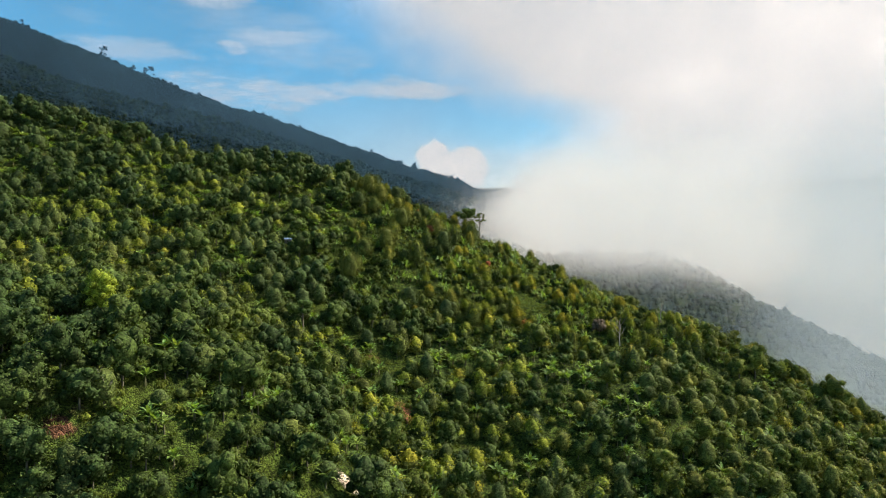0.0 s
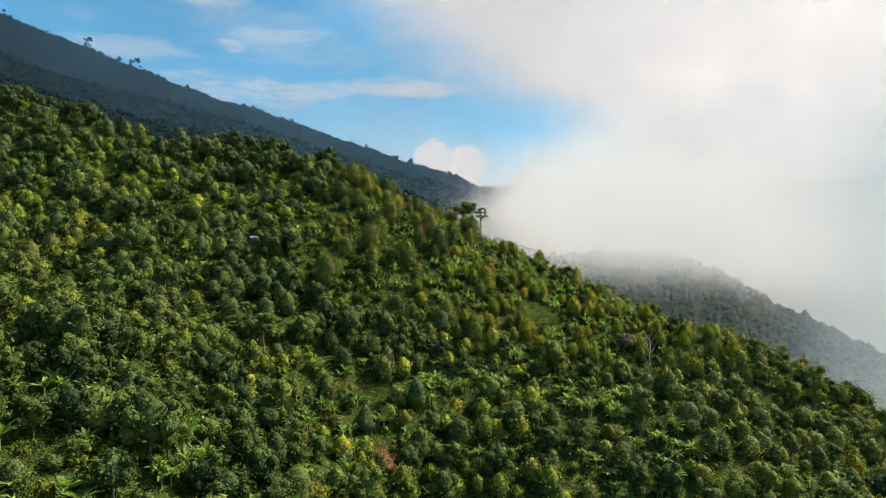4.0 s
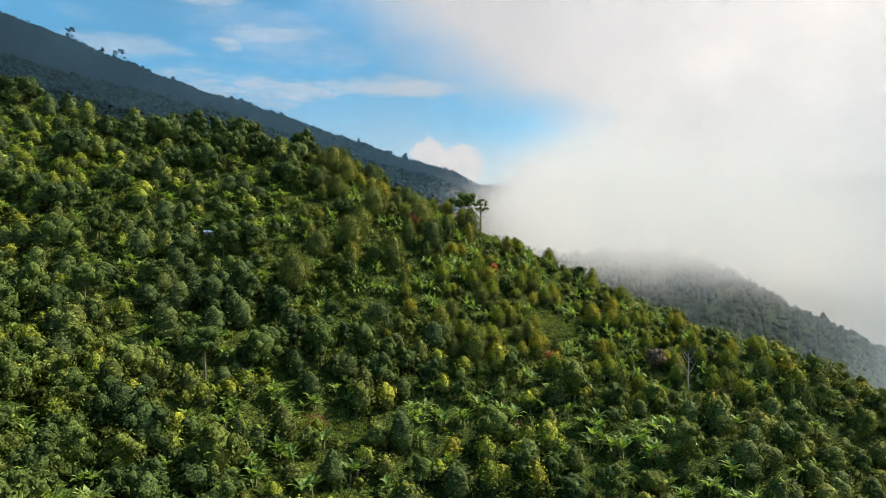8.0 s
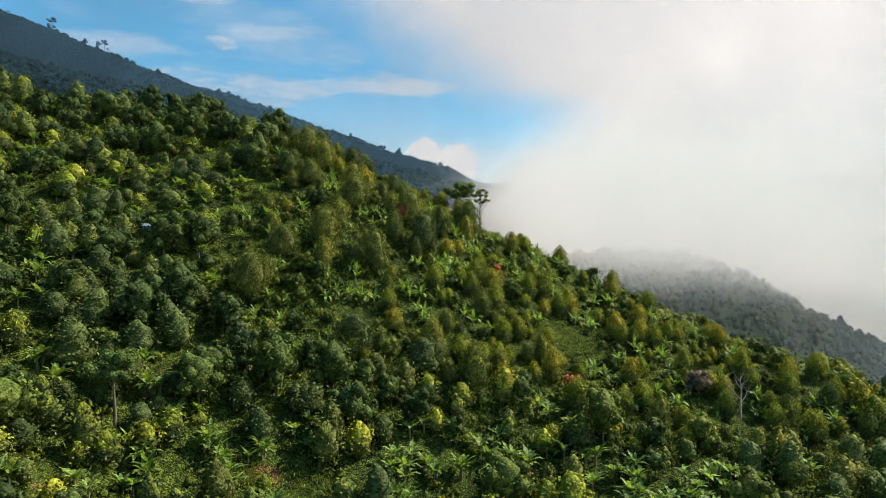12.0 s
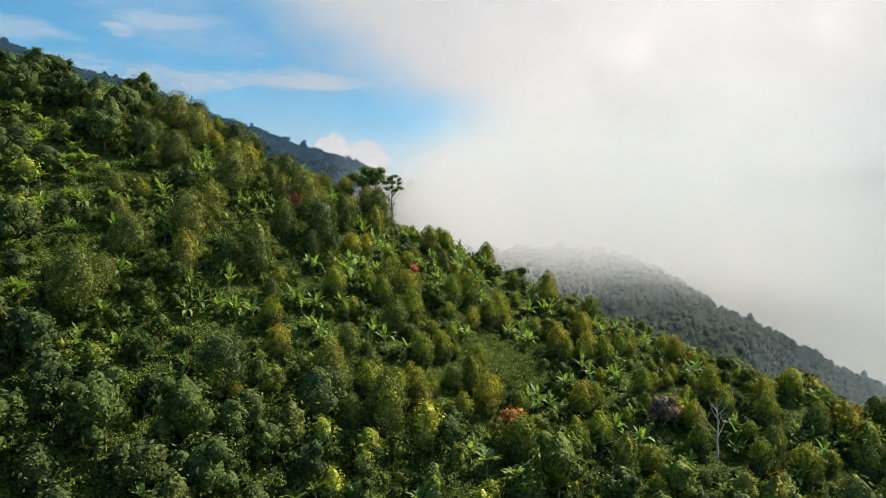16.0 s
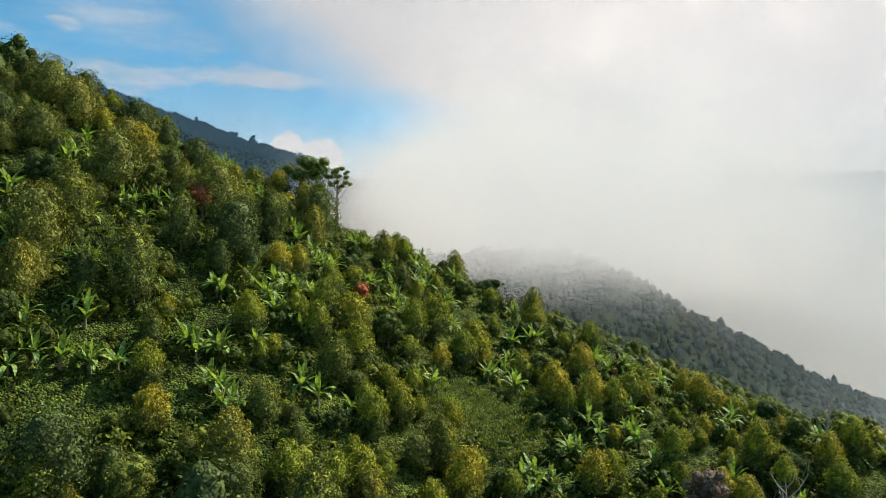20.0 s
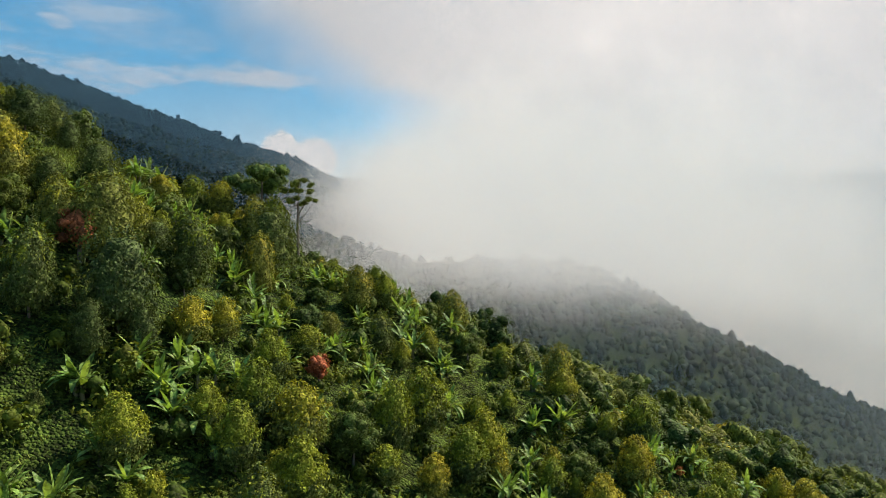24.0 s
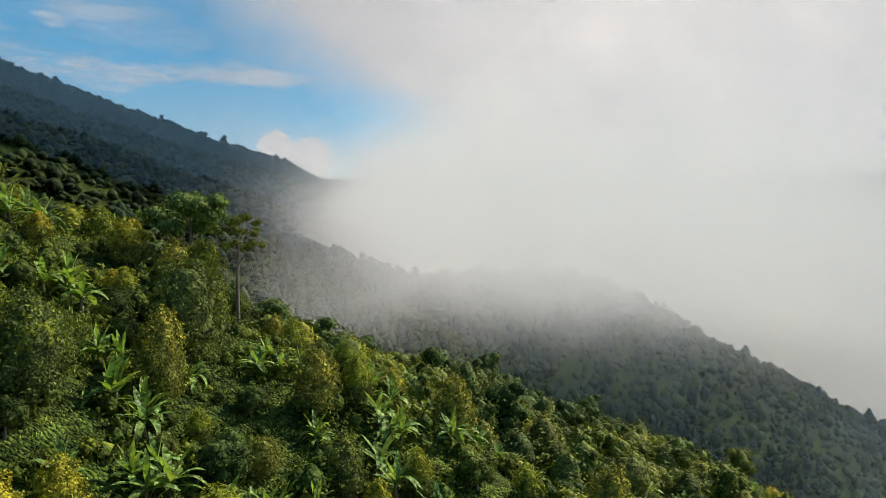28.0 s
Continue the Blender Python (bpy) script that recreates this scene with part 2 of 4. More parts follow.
def ground_material():
    m = bpy.data.materials.new("hillside_ground")
    t = Tree(m)
    where = t.add("ShaderNodeNewGeometry").outputs["Position"]
    wide, fine = t.noise(where, 0.05, 5.0), t.noise(where, 0.9, 6.0, 0.65)
    colour = t.mix(t.smooth(wide, 0.35, 0.65), (0.020, 0.036, 0.006, 1), (0.046, 0.064, 0.009, 1))
    colour = t.mix(t.smooth(fine, 0.4, 0.75), colour, (0.05, 0.074, 0.012, 1))
    colour = t.mix(t.smooth(t.noise(where, 0.11, 4.0), 0.66, 0.76, 0.0, 0.7), colour, (0.13, 0.075, 0.04, 1))
    for (x, y), reach, tone in (((-9, 158.5), 5.0, (0.15, 0.066, 0.034, 1)), ((-15.4, 116), 2.6, (0.55, 0.45, 0.33, 1)), ((-51, 95), 2.4, (0.10, 0.048, 0.027, 1)), ((-17, 175), 2.2, (0.14, 0.065, 0.034, 1))):
        gone = t.add("ShaderNodeVectorMath", i0=t.add("ShaderNodeVectorMath", i0=where, i1=(x, y, 0)).outputs[0], i1=(1, 1.3, 0))
        gone.operation = "MULTIPLY"
        gone.inputs[0].links[0].from_node.operation = "SUBTRACT"
        size = t.add("ShaderNodeVectorMath", i0=gone.outputs[0])
        size.operation = "LENGTH"
        edge = t.math("ADD", size.outputs["Value"], t.math("MULTIPLY", t.math("SUBTRACT", fine, 0.5), reach))
        colour = t.mix(t.smooth(edge, reach, reach * 0.6), colour, tone)
    herbs = t.add("ShaderNodeTexVoronoi", Vector=where, Scale=4.5)
    tone = t.smooth(t.add("ShaderNodeSeparateColor", i0=herbs.outputs["Color"]).outputs[0], 0.0, 1.0, 0.35, 1.9)
    tone = t.math("MULTIPLY", tone, t.smooth(t.noise(where, 0.45, 5.0, 0.65), 0.3, 0.7, 0.55, 1.5))
    colour = t.mix(1.0, colour, t.add("ShaderNodeCombineColor", Red=tone, Green=tone, Blue=tone).outputs[0], "MULTIPLY")
    fine = t.math("ADD", t.math("MULTIPLY", fine, 1.4), t.math("MULTIPLY", herbs.outputs["Distance"], -0.8))
    bump = t.add("ShaderNodeBump", Strength=1.0, Distance=0.5, Height=fine).outputs[0]
    body = t.add("ShaderNodeBsdfPrincipled", Base_Color=colour, Roughness=0.95, Normal=bump, Specular_IOR_Level=0.08).outputs[0]
    t.add("ShaderNodeOutputMaterial", Surface=body)
    return m


ground_mat = ground_material()


def mist_material(name, density, colour, lower, left, right, top, grain):
    """Sheet of thin cloud and painted haze in the given colour, lit from both sides, with ragged gaps. lower: (height
    at x = 0, fall per metre of x, soft width).
    """
    m = bpy.data.materials.new(name)
    t = Tree(m)
    where = t.add("ShaderNodeNewGeometry").outputs["Position"]
    xyz = t.add("ShaderNodeSeparateXYZ", i0=where).outputs
    rag = t.math("SUBTRACT", t.noise(where, grain, 6.0, 0.6), 0.5)
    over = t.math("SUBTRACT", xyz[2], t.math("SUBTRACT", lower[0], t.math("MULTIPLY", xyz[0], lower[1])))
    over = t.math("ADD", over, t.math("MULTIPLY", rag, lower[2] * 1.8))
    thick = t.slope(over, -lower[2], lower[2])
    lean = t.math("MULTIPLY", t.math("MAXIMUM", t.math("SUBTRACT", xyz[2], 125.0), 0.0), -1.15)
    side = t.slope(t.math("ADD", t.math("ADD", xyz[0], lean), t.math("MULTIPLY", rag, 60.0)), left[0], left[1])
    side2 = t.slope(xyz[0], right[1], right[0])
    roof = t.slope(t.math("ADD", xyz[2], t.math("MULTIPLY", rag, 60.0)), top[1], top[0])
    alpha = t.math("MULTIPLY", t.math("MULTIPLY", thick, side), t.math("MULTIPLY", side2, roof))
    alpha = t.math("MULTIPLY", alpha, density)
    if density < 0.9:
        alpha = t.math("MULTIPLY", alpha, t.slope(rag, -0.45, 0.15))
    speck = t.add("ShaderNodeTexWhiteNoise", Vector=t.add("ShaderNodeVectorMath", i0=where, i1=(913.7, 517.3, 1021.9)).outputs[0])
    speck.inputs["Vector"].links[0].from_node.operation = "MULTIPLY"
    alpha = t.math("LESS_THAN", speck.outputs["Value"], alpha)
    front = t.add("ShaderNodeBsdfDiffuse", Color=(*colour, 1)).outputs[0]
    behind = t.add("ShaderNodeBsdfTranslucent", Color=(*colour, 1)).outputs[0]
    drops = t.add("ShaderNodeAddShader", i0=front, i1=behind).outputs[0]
    clear = t.add("ShaderNodeBsdfTransparent").outputs[0]
    t.add("ShaderNodeOutputMaterial", Surface=t.add("ShaderNodeMixShader", i0=alpha, i1=clear, i2=drops).outputs[0])
    return m


def far_mist_material():
    """The cloud that fills the distant valley: a plain glowing backdrop."""
    m = bpy.data.materials.new("far_cloud")
    t = Tree(m)
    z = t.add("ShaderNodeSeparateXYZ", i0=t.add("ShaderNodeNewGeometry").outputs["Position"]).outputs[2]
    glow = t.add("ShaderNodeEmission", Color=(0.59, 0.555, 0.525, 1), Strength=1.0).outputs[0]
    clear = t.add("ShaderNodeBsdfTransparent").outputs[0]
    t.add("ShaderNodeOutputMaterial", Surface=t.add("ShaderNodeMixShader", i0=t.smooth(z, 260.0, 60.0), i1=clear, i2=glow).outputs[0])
    return m


# ---- the lie of the land ----


def profile(x, xs, zs, width=14.0):
    x = np.asarray(x, float)
    return sum(np.interp(x + o * width, xs, zs) for o in (-1.0, -0.5, 0.0, 0.5, 1.0)) / 5


def ease(v, low, high):
    v = np.clip((np.asarray(v, float) - low) / (high - low), 0, 1)
    return v * v * (3 - 2 * v)


def crest_y(x):
    return profile(x, (-300, -110, -42, 22, 60, 100, 160, 300), (300, 264, 270, 262, 221, 207, 202, 190))


def crest_z(x):
    return profile(x, (-900, -300, -150, -110, -69, -42, -20, 22, 60, 80, 147, 300, 900), (300, 176, 158, 147, 139, 133, 123.5, 103, 85, 77, 47, -20, -250))


def ridge_z(x):
    return profile(x, (-1300, -532, -354, -210, -77, 0, 235, 900), (690, 392, 313, 263, 210, 189, 88, -190), 30.0)


def ridge_y(x):
    """The high ridge runs away from the valley towards the mountain's top."""
    return 825 + 0.30 * np.clip(-np.asarray(x, float) - 80, 0, 500)


# rounded shoulders and hollows of the planted slope: (x, y, width, height)
SWELLS = ((24, 208, 42, 4.6), (-36, 112, 18, 6.0), (-108, 220, 42, -5.5), (-24, 244, 18, 4.2), (24, 172, 18, 5.7), (-36, 172, 18, -3.8), (48, 244, 18, -3.8), (-60, 148, 18, 2.5), (108, 196, 18, -3.6), (0, 232, 18, 2.7), (-12, 112, 18, 5.0))


def ground(x, y):
    """Height of the land: the planted near slope up to its crest, a dip, a foggy spur, and the high ridge behind."""
    x, y = np.asarray(x, float), np.asarray(y, float)
    yc, zc = crest_y(x), crest_z(x)
    d = yc - y
    front = zc - 0.50 * np.clip(d, 0, None) + 32 * np.exp(-0.5 * (((x + 62) / 38) ** 2 + ((y - 95) / 40) ** 2))
    hill = ridge_z(x) - profile(x, (-250, -100, 0, 300), (0.27, 0.23, 0.25, 0.26)) * (ridge_y(x) - y)
    shelf = profile(x, (-60, 0, 25, 60, 120, 200), (285, 276, 285, 318, 322, 300), 10.0)
    rise = ease(y - shelf, 0, 110)
    spur = 53 * np.exp(-0.5 * ((y - 522) / 46) ** 2) * ease(x, 25, 180) * profile(x, (130, 235, 300, 420), (1.0, 0.95, 0.92, 0.95))
    hill = hill + spur - 0.30 * np.clip(y - 575, 0, None) * ease(x, 60, 180)
    back = zc + (hill - zc) * rise - 3 * np.exp(-0.5 * ((-d - 30) / 18) ** 2)
    back = back - 0.26 * np.clip(-d - 4, 0, 70) * ease(-x, 50, 110) * (1 - ease(y, 420, 520))
    back = back - 0.55 * np.clip(y - ridge_y(x), 0, None)
    z = np.where(d > 0, front, back) - 5.0
    for a, b, wide, high in SWELLS:
        z = z + high * np.exp(-0.5 * ((x - a) ** 2 + (y - b) ** 2) / wide ** 2)
    roll = np.sin(x * 0.071 + 1.3) * np.sin(y * 0.063 + 0.4) + 0.6 * np.sin(x * 0.16 + y * 0.05) * np.sin(y * 0.14 - x * 0.07 + 2.0)
    z = z + 1.3 * roll + 2.5 * np.sin(x * 0.021 + 0.6) * np.sin(y * 0.018 + 1.0) * ease(y, 300, 420)
    floor_z = -380.0
    return np.where(z > floor_z + 60, z, floor_z + 60 * np.exp(np.clip((z - floor_z - 60) / 60, -30, 0)))


def at(x, y, up=0.0):
    return Vector((x, y, float(ground(x, y)) + up))


# ---- mesh helpers ----


class Bag:
    """Gathers vertices, four-cornered faces, materials and tints."""

    def __init__(self):
        self.v, self.q, self.m, self.t, self.n = [], [], [], [], 0

    def put(self, v, q, m=0, tint=0.0):
        v, q = np.asarray(v, np.float32), np.asarray(q, np.int32)
        self.v.append(v), self.q.append(q + self.n)
        self.m.append(np.full(len(q), m, np.int32) if np.isscalar(m) else np.asarray(m, np.int32))
        self.t.append(np.full(len(v), tint, np.float32))
        self.n += len(v)

    def arrays(self):
        return np.concatenate(self.v), np.concatenate(self.q), np.concatenate(self.m), np.concatenate(self.t)

    def mesh(self, name, mats, tinted=False, smooth=False):
        v, q, m, t = self.arrays()
        me = bpy.data.meshes.new(name)
        me.vertices.add(len(v)), me.loops.add(q.size), me.polygons.add(len(q))
        me.vertices.foreach_set("co", v.ravel())
        me.loops.foreach_set("vertex_index", q.ravel())
        me.polygons.foreach_set("loop_start", np.arange(0, q.size, 4, dtype=np.int32))
        me.polygons.foreach_set("material_index", m)
        if smooth:
            me.polygons.foreach_set("use_smooth", np.ones(len(q), bool))
        for mat in mats:
            me.materials.append(mat)
        if tinted:
            me.attributes.new("tint", "FLOAT", "POINT").data.foreach_set("value", t)
        me.update(calc_edges=True)
        return me


def unit(v):
    return v / np.maximum(np.linalg.norm(v, axis=-1, keepdims=True), 1e-9)


def leaves(rng, centres, outward, length, width, droop=0.25, wild=0.7):
    """Leaf blades, each a four-cornered lozenge, turned mostly outward."""
    n = len(centres)
    normal = unit(outward + rng.normal(0, wild, (n, 3)) + (0, 0, 0.35))
    along = unit(np.cross(normal, rng.normal(0, 1, (n, 3))))
    along = unit(along * 0.9 + outward * 0.28 - np.array((0, 0, droop)))
    across = unit(np.cross(normal, along))
    l = (length * rng.uniform(0.65, 1.3, n))[:, None] / 2
    w = (width * rng.uniform(0.7, 1.25, n))[:, None] / 2
    v = np.stack([centres - along * l, centres + across * w + normal * w * 0.25, centres + along * l, centres - across * w + normal * w * 0.25], 1).reshape(-1, 3)
    return v, np.arange(n * 4).reshape(n, 4)


def tube(points, radii, sides=6):
    """A tapered limb along points."""
    points = np.asarray(points, float)
    go = unit(np.gradient(points, axis=0))
    side = unit(np.cross(go, (0.31, 0.92, 0.17)))
    other = np.cross(go, side)
    a = np.linspace(0, 2 * np.pi, sides, endpoint=False)
    v = points[:, None] + (np.cos(a)[None, :, None] * side[:, None] + np.sin(a)[None, :, None] * other[:, None]) * np.asarray(radii, float)[:, None, None]
    i = np.arange(len(points) * sides).reshape(len(points), sides)
    q = np.stack([i[:-1], np.roll(i[:-1], -1, 1), np.roll(i[1:], -1, 1), i[1:]], -1).reshape(-1, 4)
    return v.reshape(-1, 3), q


EGG = ((0, 0.08, 0.28, 0.52, 0.74, 0.9, 1.0), (0.45, 0.80, 1.0, 0.90, 0.66, 0.38, 0.06))
DOME = ((0, 0.1, 0.25, 0.45, 0.65, 0.85, 0.95, 1.0), (0.15, 0.62, 0.88, 1.0, 0.97, 0.72, 0.43, 0.06))


def lump_field(rng, low, high, n=7):
    """A smooth uneven field over space, from about -1 to 1."""
    way = unit(rng.normal(0, 1, (n, 3))) * (2 * np.pi / rng.uniform(low, high, n))[:, None]
    phase = rng.uniform(0, 6.28, n)
    return lambda p: np.sin(p @ way.T + phase).mean(-1) * 1.9


def blob(bag, rng, base, radius, height, shape, rings, sides, amp, count, length, flush=0.0, wild=0.6, loose=0.10, core=0.80):
    """One mass of leaves: a closed lumpy skin within, and leaves all over it in small rounded clumps."""
    field, fine = lump_field(rng, radius * 0.38, radius * 1.2, 9), lump_field(rng, radius * 0.2, radius * 0.45, 9)

    def skin(s, a, knots=0.0):
        r = np.interp(s, *shape) * radius
        p = np.stack([r * np.cos(a), r * np.sin(a), s * height], -1)
        f = (field(p) * amp + fine(p) * knots)[..., None]
        return p * np.array((1, 1, 0)) * (1 + f) + p * np.array((0, 0, 1)) + np.array((0, 0, 1)) * f * height * 0.12

    s, a = np.meshgrid(np.linspace(0.0, 0.985, rings), np.linspace(0, 2 * np.pi, sides, endpoint=False), indexing="ij")
    v = skin(s, a + rng.uniform(-0.15, 0.15, a.shape))
    v = v * (core, core, 0.5 + core / 2) + (0, 0, height * (0.5 - core / 2) * 0.4)
    i = np.arange(rings * sides).reshape(rings, sides)
    q = np.stack([i[:-1], np.roll(i[:-1], -1, 1), np.roll(i[1:], -1, 1), i[1:]], -1).reshape(-1, 4)
    caps = np.array([[i[-1][0], i[-1][2 * k + 1], i[-1][2 * k + 2], i[-1][(2 * k + 3) % sides]] for k in range(sides // 2 - 1)], int).reshape(-1, 4)
    q = np.concatenate([q, caps])
    rise = np.concatenate([np.repeat(s[:-1, 0], sides), np.full(len(caps), 1.0)])
    young = flush * np.clip(rise * 2.2 - 0.25, 0, 1) + rng.uniform(-0.25, 0.25, len(q)) > 0.55
    bag.put(v.reshape(-1, 3) + base, q, young.astype(int))
    if not count:
        return
    s = rng.uniform(0.02, 1, count * 3)
    s = s[rng.uniform(0, 1, count * 3) < np.interp(s, *shape) + 0.12][:count]
    a = rng.uniform(0, 6.283, len(s))
    p = skin(s, a, 0.17)
    out = unit(p * np.array((1, 1, 0)) / radius ** 2 + np.array((0, 0, 1)) * ((s - 0.4) * height / (height / 2) ** 2)[:, None])
    young = flush * np.clip(s * 2.2 - 0.25, 0, 1) + 0.22 * fine(p) + 0.2 * field(p) + rng.uniform(-0.12, 0.12, len(s)) > 0.6
    p = p + out * rng.uniform(-0.06, loose, (len(p), 1)) * radius
    lv, lq = leaves(rng, p, out, length, length * 0.55, wild=wild)
    bag.put(lv + base, lq, young.astype(int))


def crown(rng, lobes, count, length, rings, sides, amp=0.26, wild=0.55, core=0.78):
    """Foliage of several masses (centre, radii)."""
    bag = Bag()
    sizes = np.array([r[0] * (r[0] + r[2]) for _, r in lobes])
    for (c, r), n in zip(lobes, np.maximum((count * sizes / sizes.sum()).astype(int), 2)):
        blob(bag, rng, np.asarray(c) - (0, 0, r[2]), r[0], 2 * r[2], DOME, rings, sides, amp, n, length, 0.0, wild, 0.15, core)
    return bag


def round_lobes(rng, height, radius, n):
    """A broad crown that comes down low."""
    out = [((0, 0, height * 0.58), (radius * 0.76, radius * 0.76, height * 0.36))]
    for k in range(n):
        h, a = (k + 0.5) / n, k * 2.4 + rng.uniform(-0.4, 0.4)
        s = radius * rng.uniform(0.28, 0.44)
        r = (radius - s * 0.8) * math.sqrt(max(0.05, 1 - (1.5 * h - 0.66) ** 2))
        out.append(((math.cos(a) * r, math.sin(a) * r, height * (0.28 + 0.58 * h)), (s, s, s * rng.uniform(0.75, 1.05))))
    return out


def umbrella_lobes(rng, height, radius, n, big=1.0):
    """Thin open tiers of a tall shade tree."""
    out = []
    for k in range(n):
        tier = (0.95, 0.86, 0.74)[k % 3] - rng.uniform(0, 0.06)
        r = radius * math.sqrt((k + 0.4) / n) * (0.75, 1.0, 0.8)[k % 3]
        a, s = k * 2.4 + rng.uniform(-0.3, 0.3), radius * big * rng.uniform(0.10, 0.19)
        out.append(((math.cos(a) * r, math.sin(a) * r, height * tier - 0.10 * r), (s, s, s * 0.75)))
    return out


def trunk_of(rng, height, thick, lobes=(), lean=0.03):
    bag = Bag()
    z = np.linspace(-0.6, height, 5)
    pts = np.stack([np.cumsum(rng.normal(0, lean, 5)) * height / 4, np.cumsum(rng.normal(0, lean, 5)) * height / 4, z], 1)
    bag.put(*tube(pts, np.linspace(thick * 1.25, thick * 0.45, 5), 7))
    for c, r in lobes:
        h = rng.uniform(0.45, 0.8)
        start = np.array((np.interp(h * height, z, pts[:, 0]), np.interp(h * height, z, pts[:, 1]), h * height))
        mid = (start + np.asarray(c)) / 2 + (0, 0, -0.1)
        bag.put(*tube([start, mid, np.asarray(c)], [thick * 0.42, thick * 0.28, thick * 0.12], 5))
    return bag


def part(name, mesh, parent, label=""):
    ob = new(name, mesh)
    ob.parent = parent
    return tagged(ob, label) if label else ob


def thing(name, label, category, group="", kind=""):
    return tagged(new(name), label, category, group, kind)


# ---- ground ----


def spread(stops, steps):
    return np.unique(np.concatenate([np.arange(a, b, s) for (a, b), s in zip(zip(stops[:-1], stops[1:]), steps)] + [[stops[-1]]]))


def make_ground():
    xs = spread((-4500, -900, -300, -150, 180, 420, 1000, 4500), (400, 30, 12, 4, 10, 30, 400))
    ys = spread((-4500, -300, 40, 340, 620, 1100, 4500), (400, 20, 4, 9, 18, 300))
    gx, gy = np.meshgrid(xs, ys)
    z = ground(gx, gy)
    far = np.maximum(np.hypot(gx, gy) - 1300, 0)
    z = np.where(far > 0, z + (-340 - z) * ease(far, 0, 1500), z)
    bag = Bag()
    i = np.arange(gx.size).reshape(gx.shape)
    q = np.stack([i[:-1, :-1], i[:-1, 1:], i[1:, 1:], i[1:, :-1]], -1).reshape(-1, 4)
    bag.put(np.stack([gx, gy, z], -1).reshape(-1, 3), q)
    ob = new("ground", bag.mesh("ground", [ground_mat], smooth=True))
    tagged(ob, "steep green hillside with patches of bare red soil", "hillside", kind="structure")


make_ground()

# ---- cloud in the valley ----


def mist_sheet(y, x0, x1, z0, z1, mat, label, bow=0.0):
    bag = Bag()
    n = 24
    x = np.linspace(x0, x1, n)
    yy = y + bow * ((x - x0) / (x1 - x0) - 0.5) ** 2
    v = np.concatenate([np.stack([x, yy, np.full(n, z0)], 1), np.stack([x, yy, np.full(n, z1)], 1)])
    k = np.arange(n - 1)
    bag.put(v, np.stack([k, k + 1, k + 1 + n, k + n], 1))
    tagged(new("mist_haze_sheet", bag.mesh("mist_haze_sheet", [mat])), label, "mist", "mist over the valley", "stuff")


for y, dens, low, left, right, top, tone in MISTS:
    mist_sheet(y, -520, 760, -160, 420, mist_material("mist", dens, tone, low, left, right, top, 0.012), "thin mist hanging in front of the far spur, part white, part toned for shade and haze", 40.0)
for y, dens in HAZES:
    mist_sheet(y, -900, 900, -200, 620, mist_material("haze", dens, (0.070, 0.140, 0.200), (-400.0, 0.0, 60.0), (-890.0, -700.0), (500.0, 690.0), (420.0, 515.0), 0.006), "bluish see-through sheet standing in for distance haze across the mountainside", 60.0)


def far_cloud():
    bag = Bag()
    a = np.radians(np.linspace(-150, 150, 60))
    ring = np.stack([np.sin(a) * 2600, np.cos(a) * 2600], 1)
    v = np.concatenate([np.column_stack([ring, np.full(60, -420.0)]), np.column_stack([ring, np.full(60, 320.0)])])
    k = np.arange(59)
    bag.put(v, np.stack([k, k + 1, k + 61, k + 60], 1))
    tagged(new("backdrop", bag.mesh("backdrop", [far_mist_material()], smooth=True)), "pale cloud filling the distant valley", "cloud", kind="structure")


far_cloud()

# ---- planting ----
seed = np.random.default_rng(7)


def waves(x, y, scale, phase):
    """A slow field from 0 to 1 over the plan."""
    a = math.sin(x / scale + phase) + math.sin(y / scale * 1.17 - phase * 1.7) + math.sin((x + y) / scale * 0.73 + 2.1 * phase) + math.sin((x - 1.6 * y) / scale * 0.61 - phase)
    return 0.5 + a / 8


def in_view(x, y):
    return -0.66 * y - 14 < x < max(0.64 * y + 14, 32 + (y - 198) * 1.02)


def bare(x, y):
    return any(((x - a) / c) ** 2 + ((y - b) / d) ** 2 < 1 for a, b, c, d in CLEARINGS)


def golden(x, y):
    """How common yellow young leaves are, from about -1.5 to 1.5; negative spots put shade into the tint."""
    spots = ((-84, 174, 30, 30, 1.8), (-62, 148, 22, 26, 1.4), (28, 238, 20, 16, 1.4), (50, 205, 26, 16, 0.9), (-14, 138, 14, 10, 0.8), (-42, 100, 20, 20, -0.9), (-18, 196, 18, 14, -1.3), (-40, 176, 16, 16, -0.7), (-8, 226, 14, 16, -0.9))
    return sum(w * math.exp(-((x - a) / c) ** 2 - ((y - b) / d) ** 2) for a, b, c, d, w in spots)


def shade_tint(x, y):
    """Tint of one tree: random, lighter among young leaves, with shade at left and sun at right put into the colour."""
    return min(1.0, max(0.0, seed.uniform(-0.1, 0.85) + 0.25 * golden(x, y) + 0.004 * x))


def near(x, y):
    return NEAR[0] < x < NEAR[1] and NEAR[2] < y < float(crest_y(x)) + NEAR[3]


def grid(x0, x1, y0, y1, step):
    for j, y in enumerate(np.arange(y0, y1, step)):
        for x in np.arange(x0 + (j % 2) * step / 2, x1, step):
            yield x + seed.uniform(-0.5, 0.5) * step, y + seed.uniform(-0.5, 0.5) * step


def turn(x, y, size, up=0.0, tall=1.0):
    return Matrix.LocRotScale(at(x, y, up), Euler((seed.uniform(-0.05, 0.05), seed.uniform(-0.05, 0.05), seed.uniform(0, 6.28))), (size, size, size * tall))


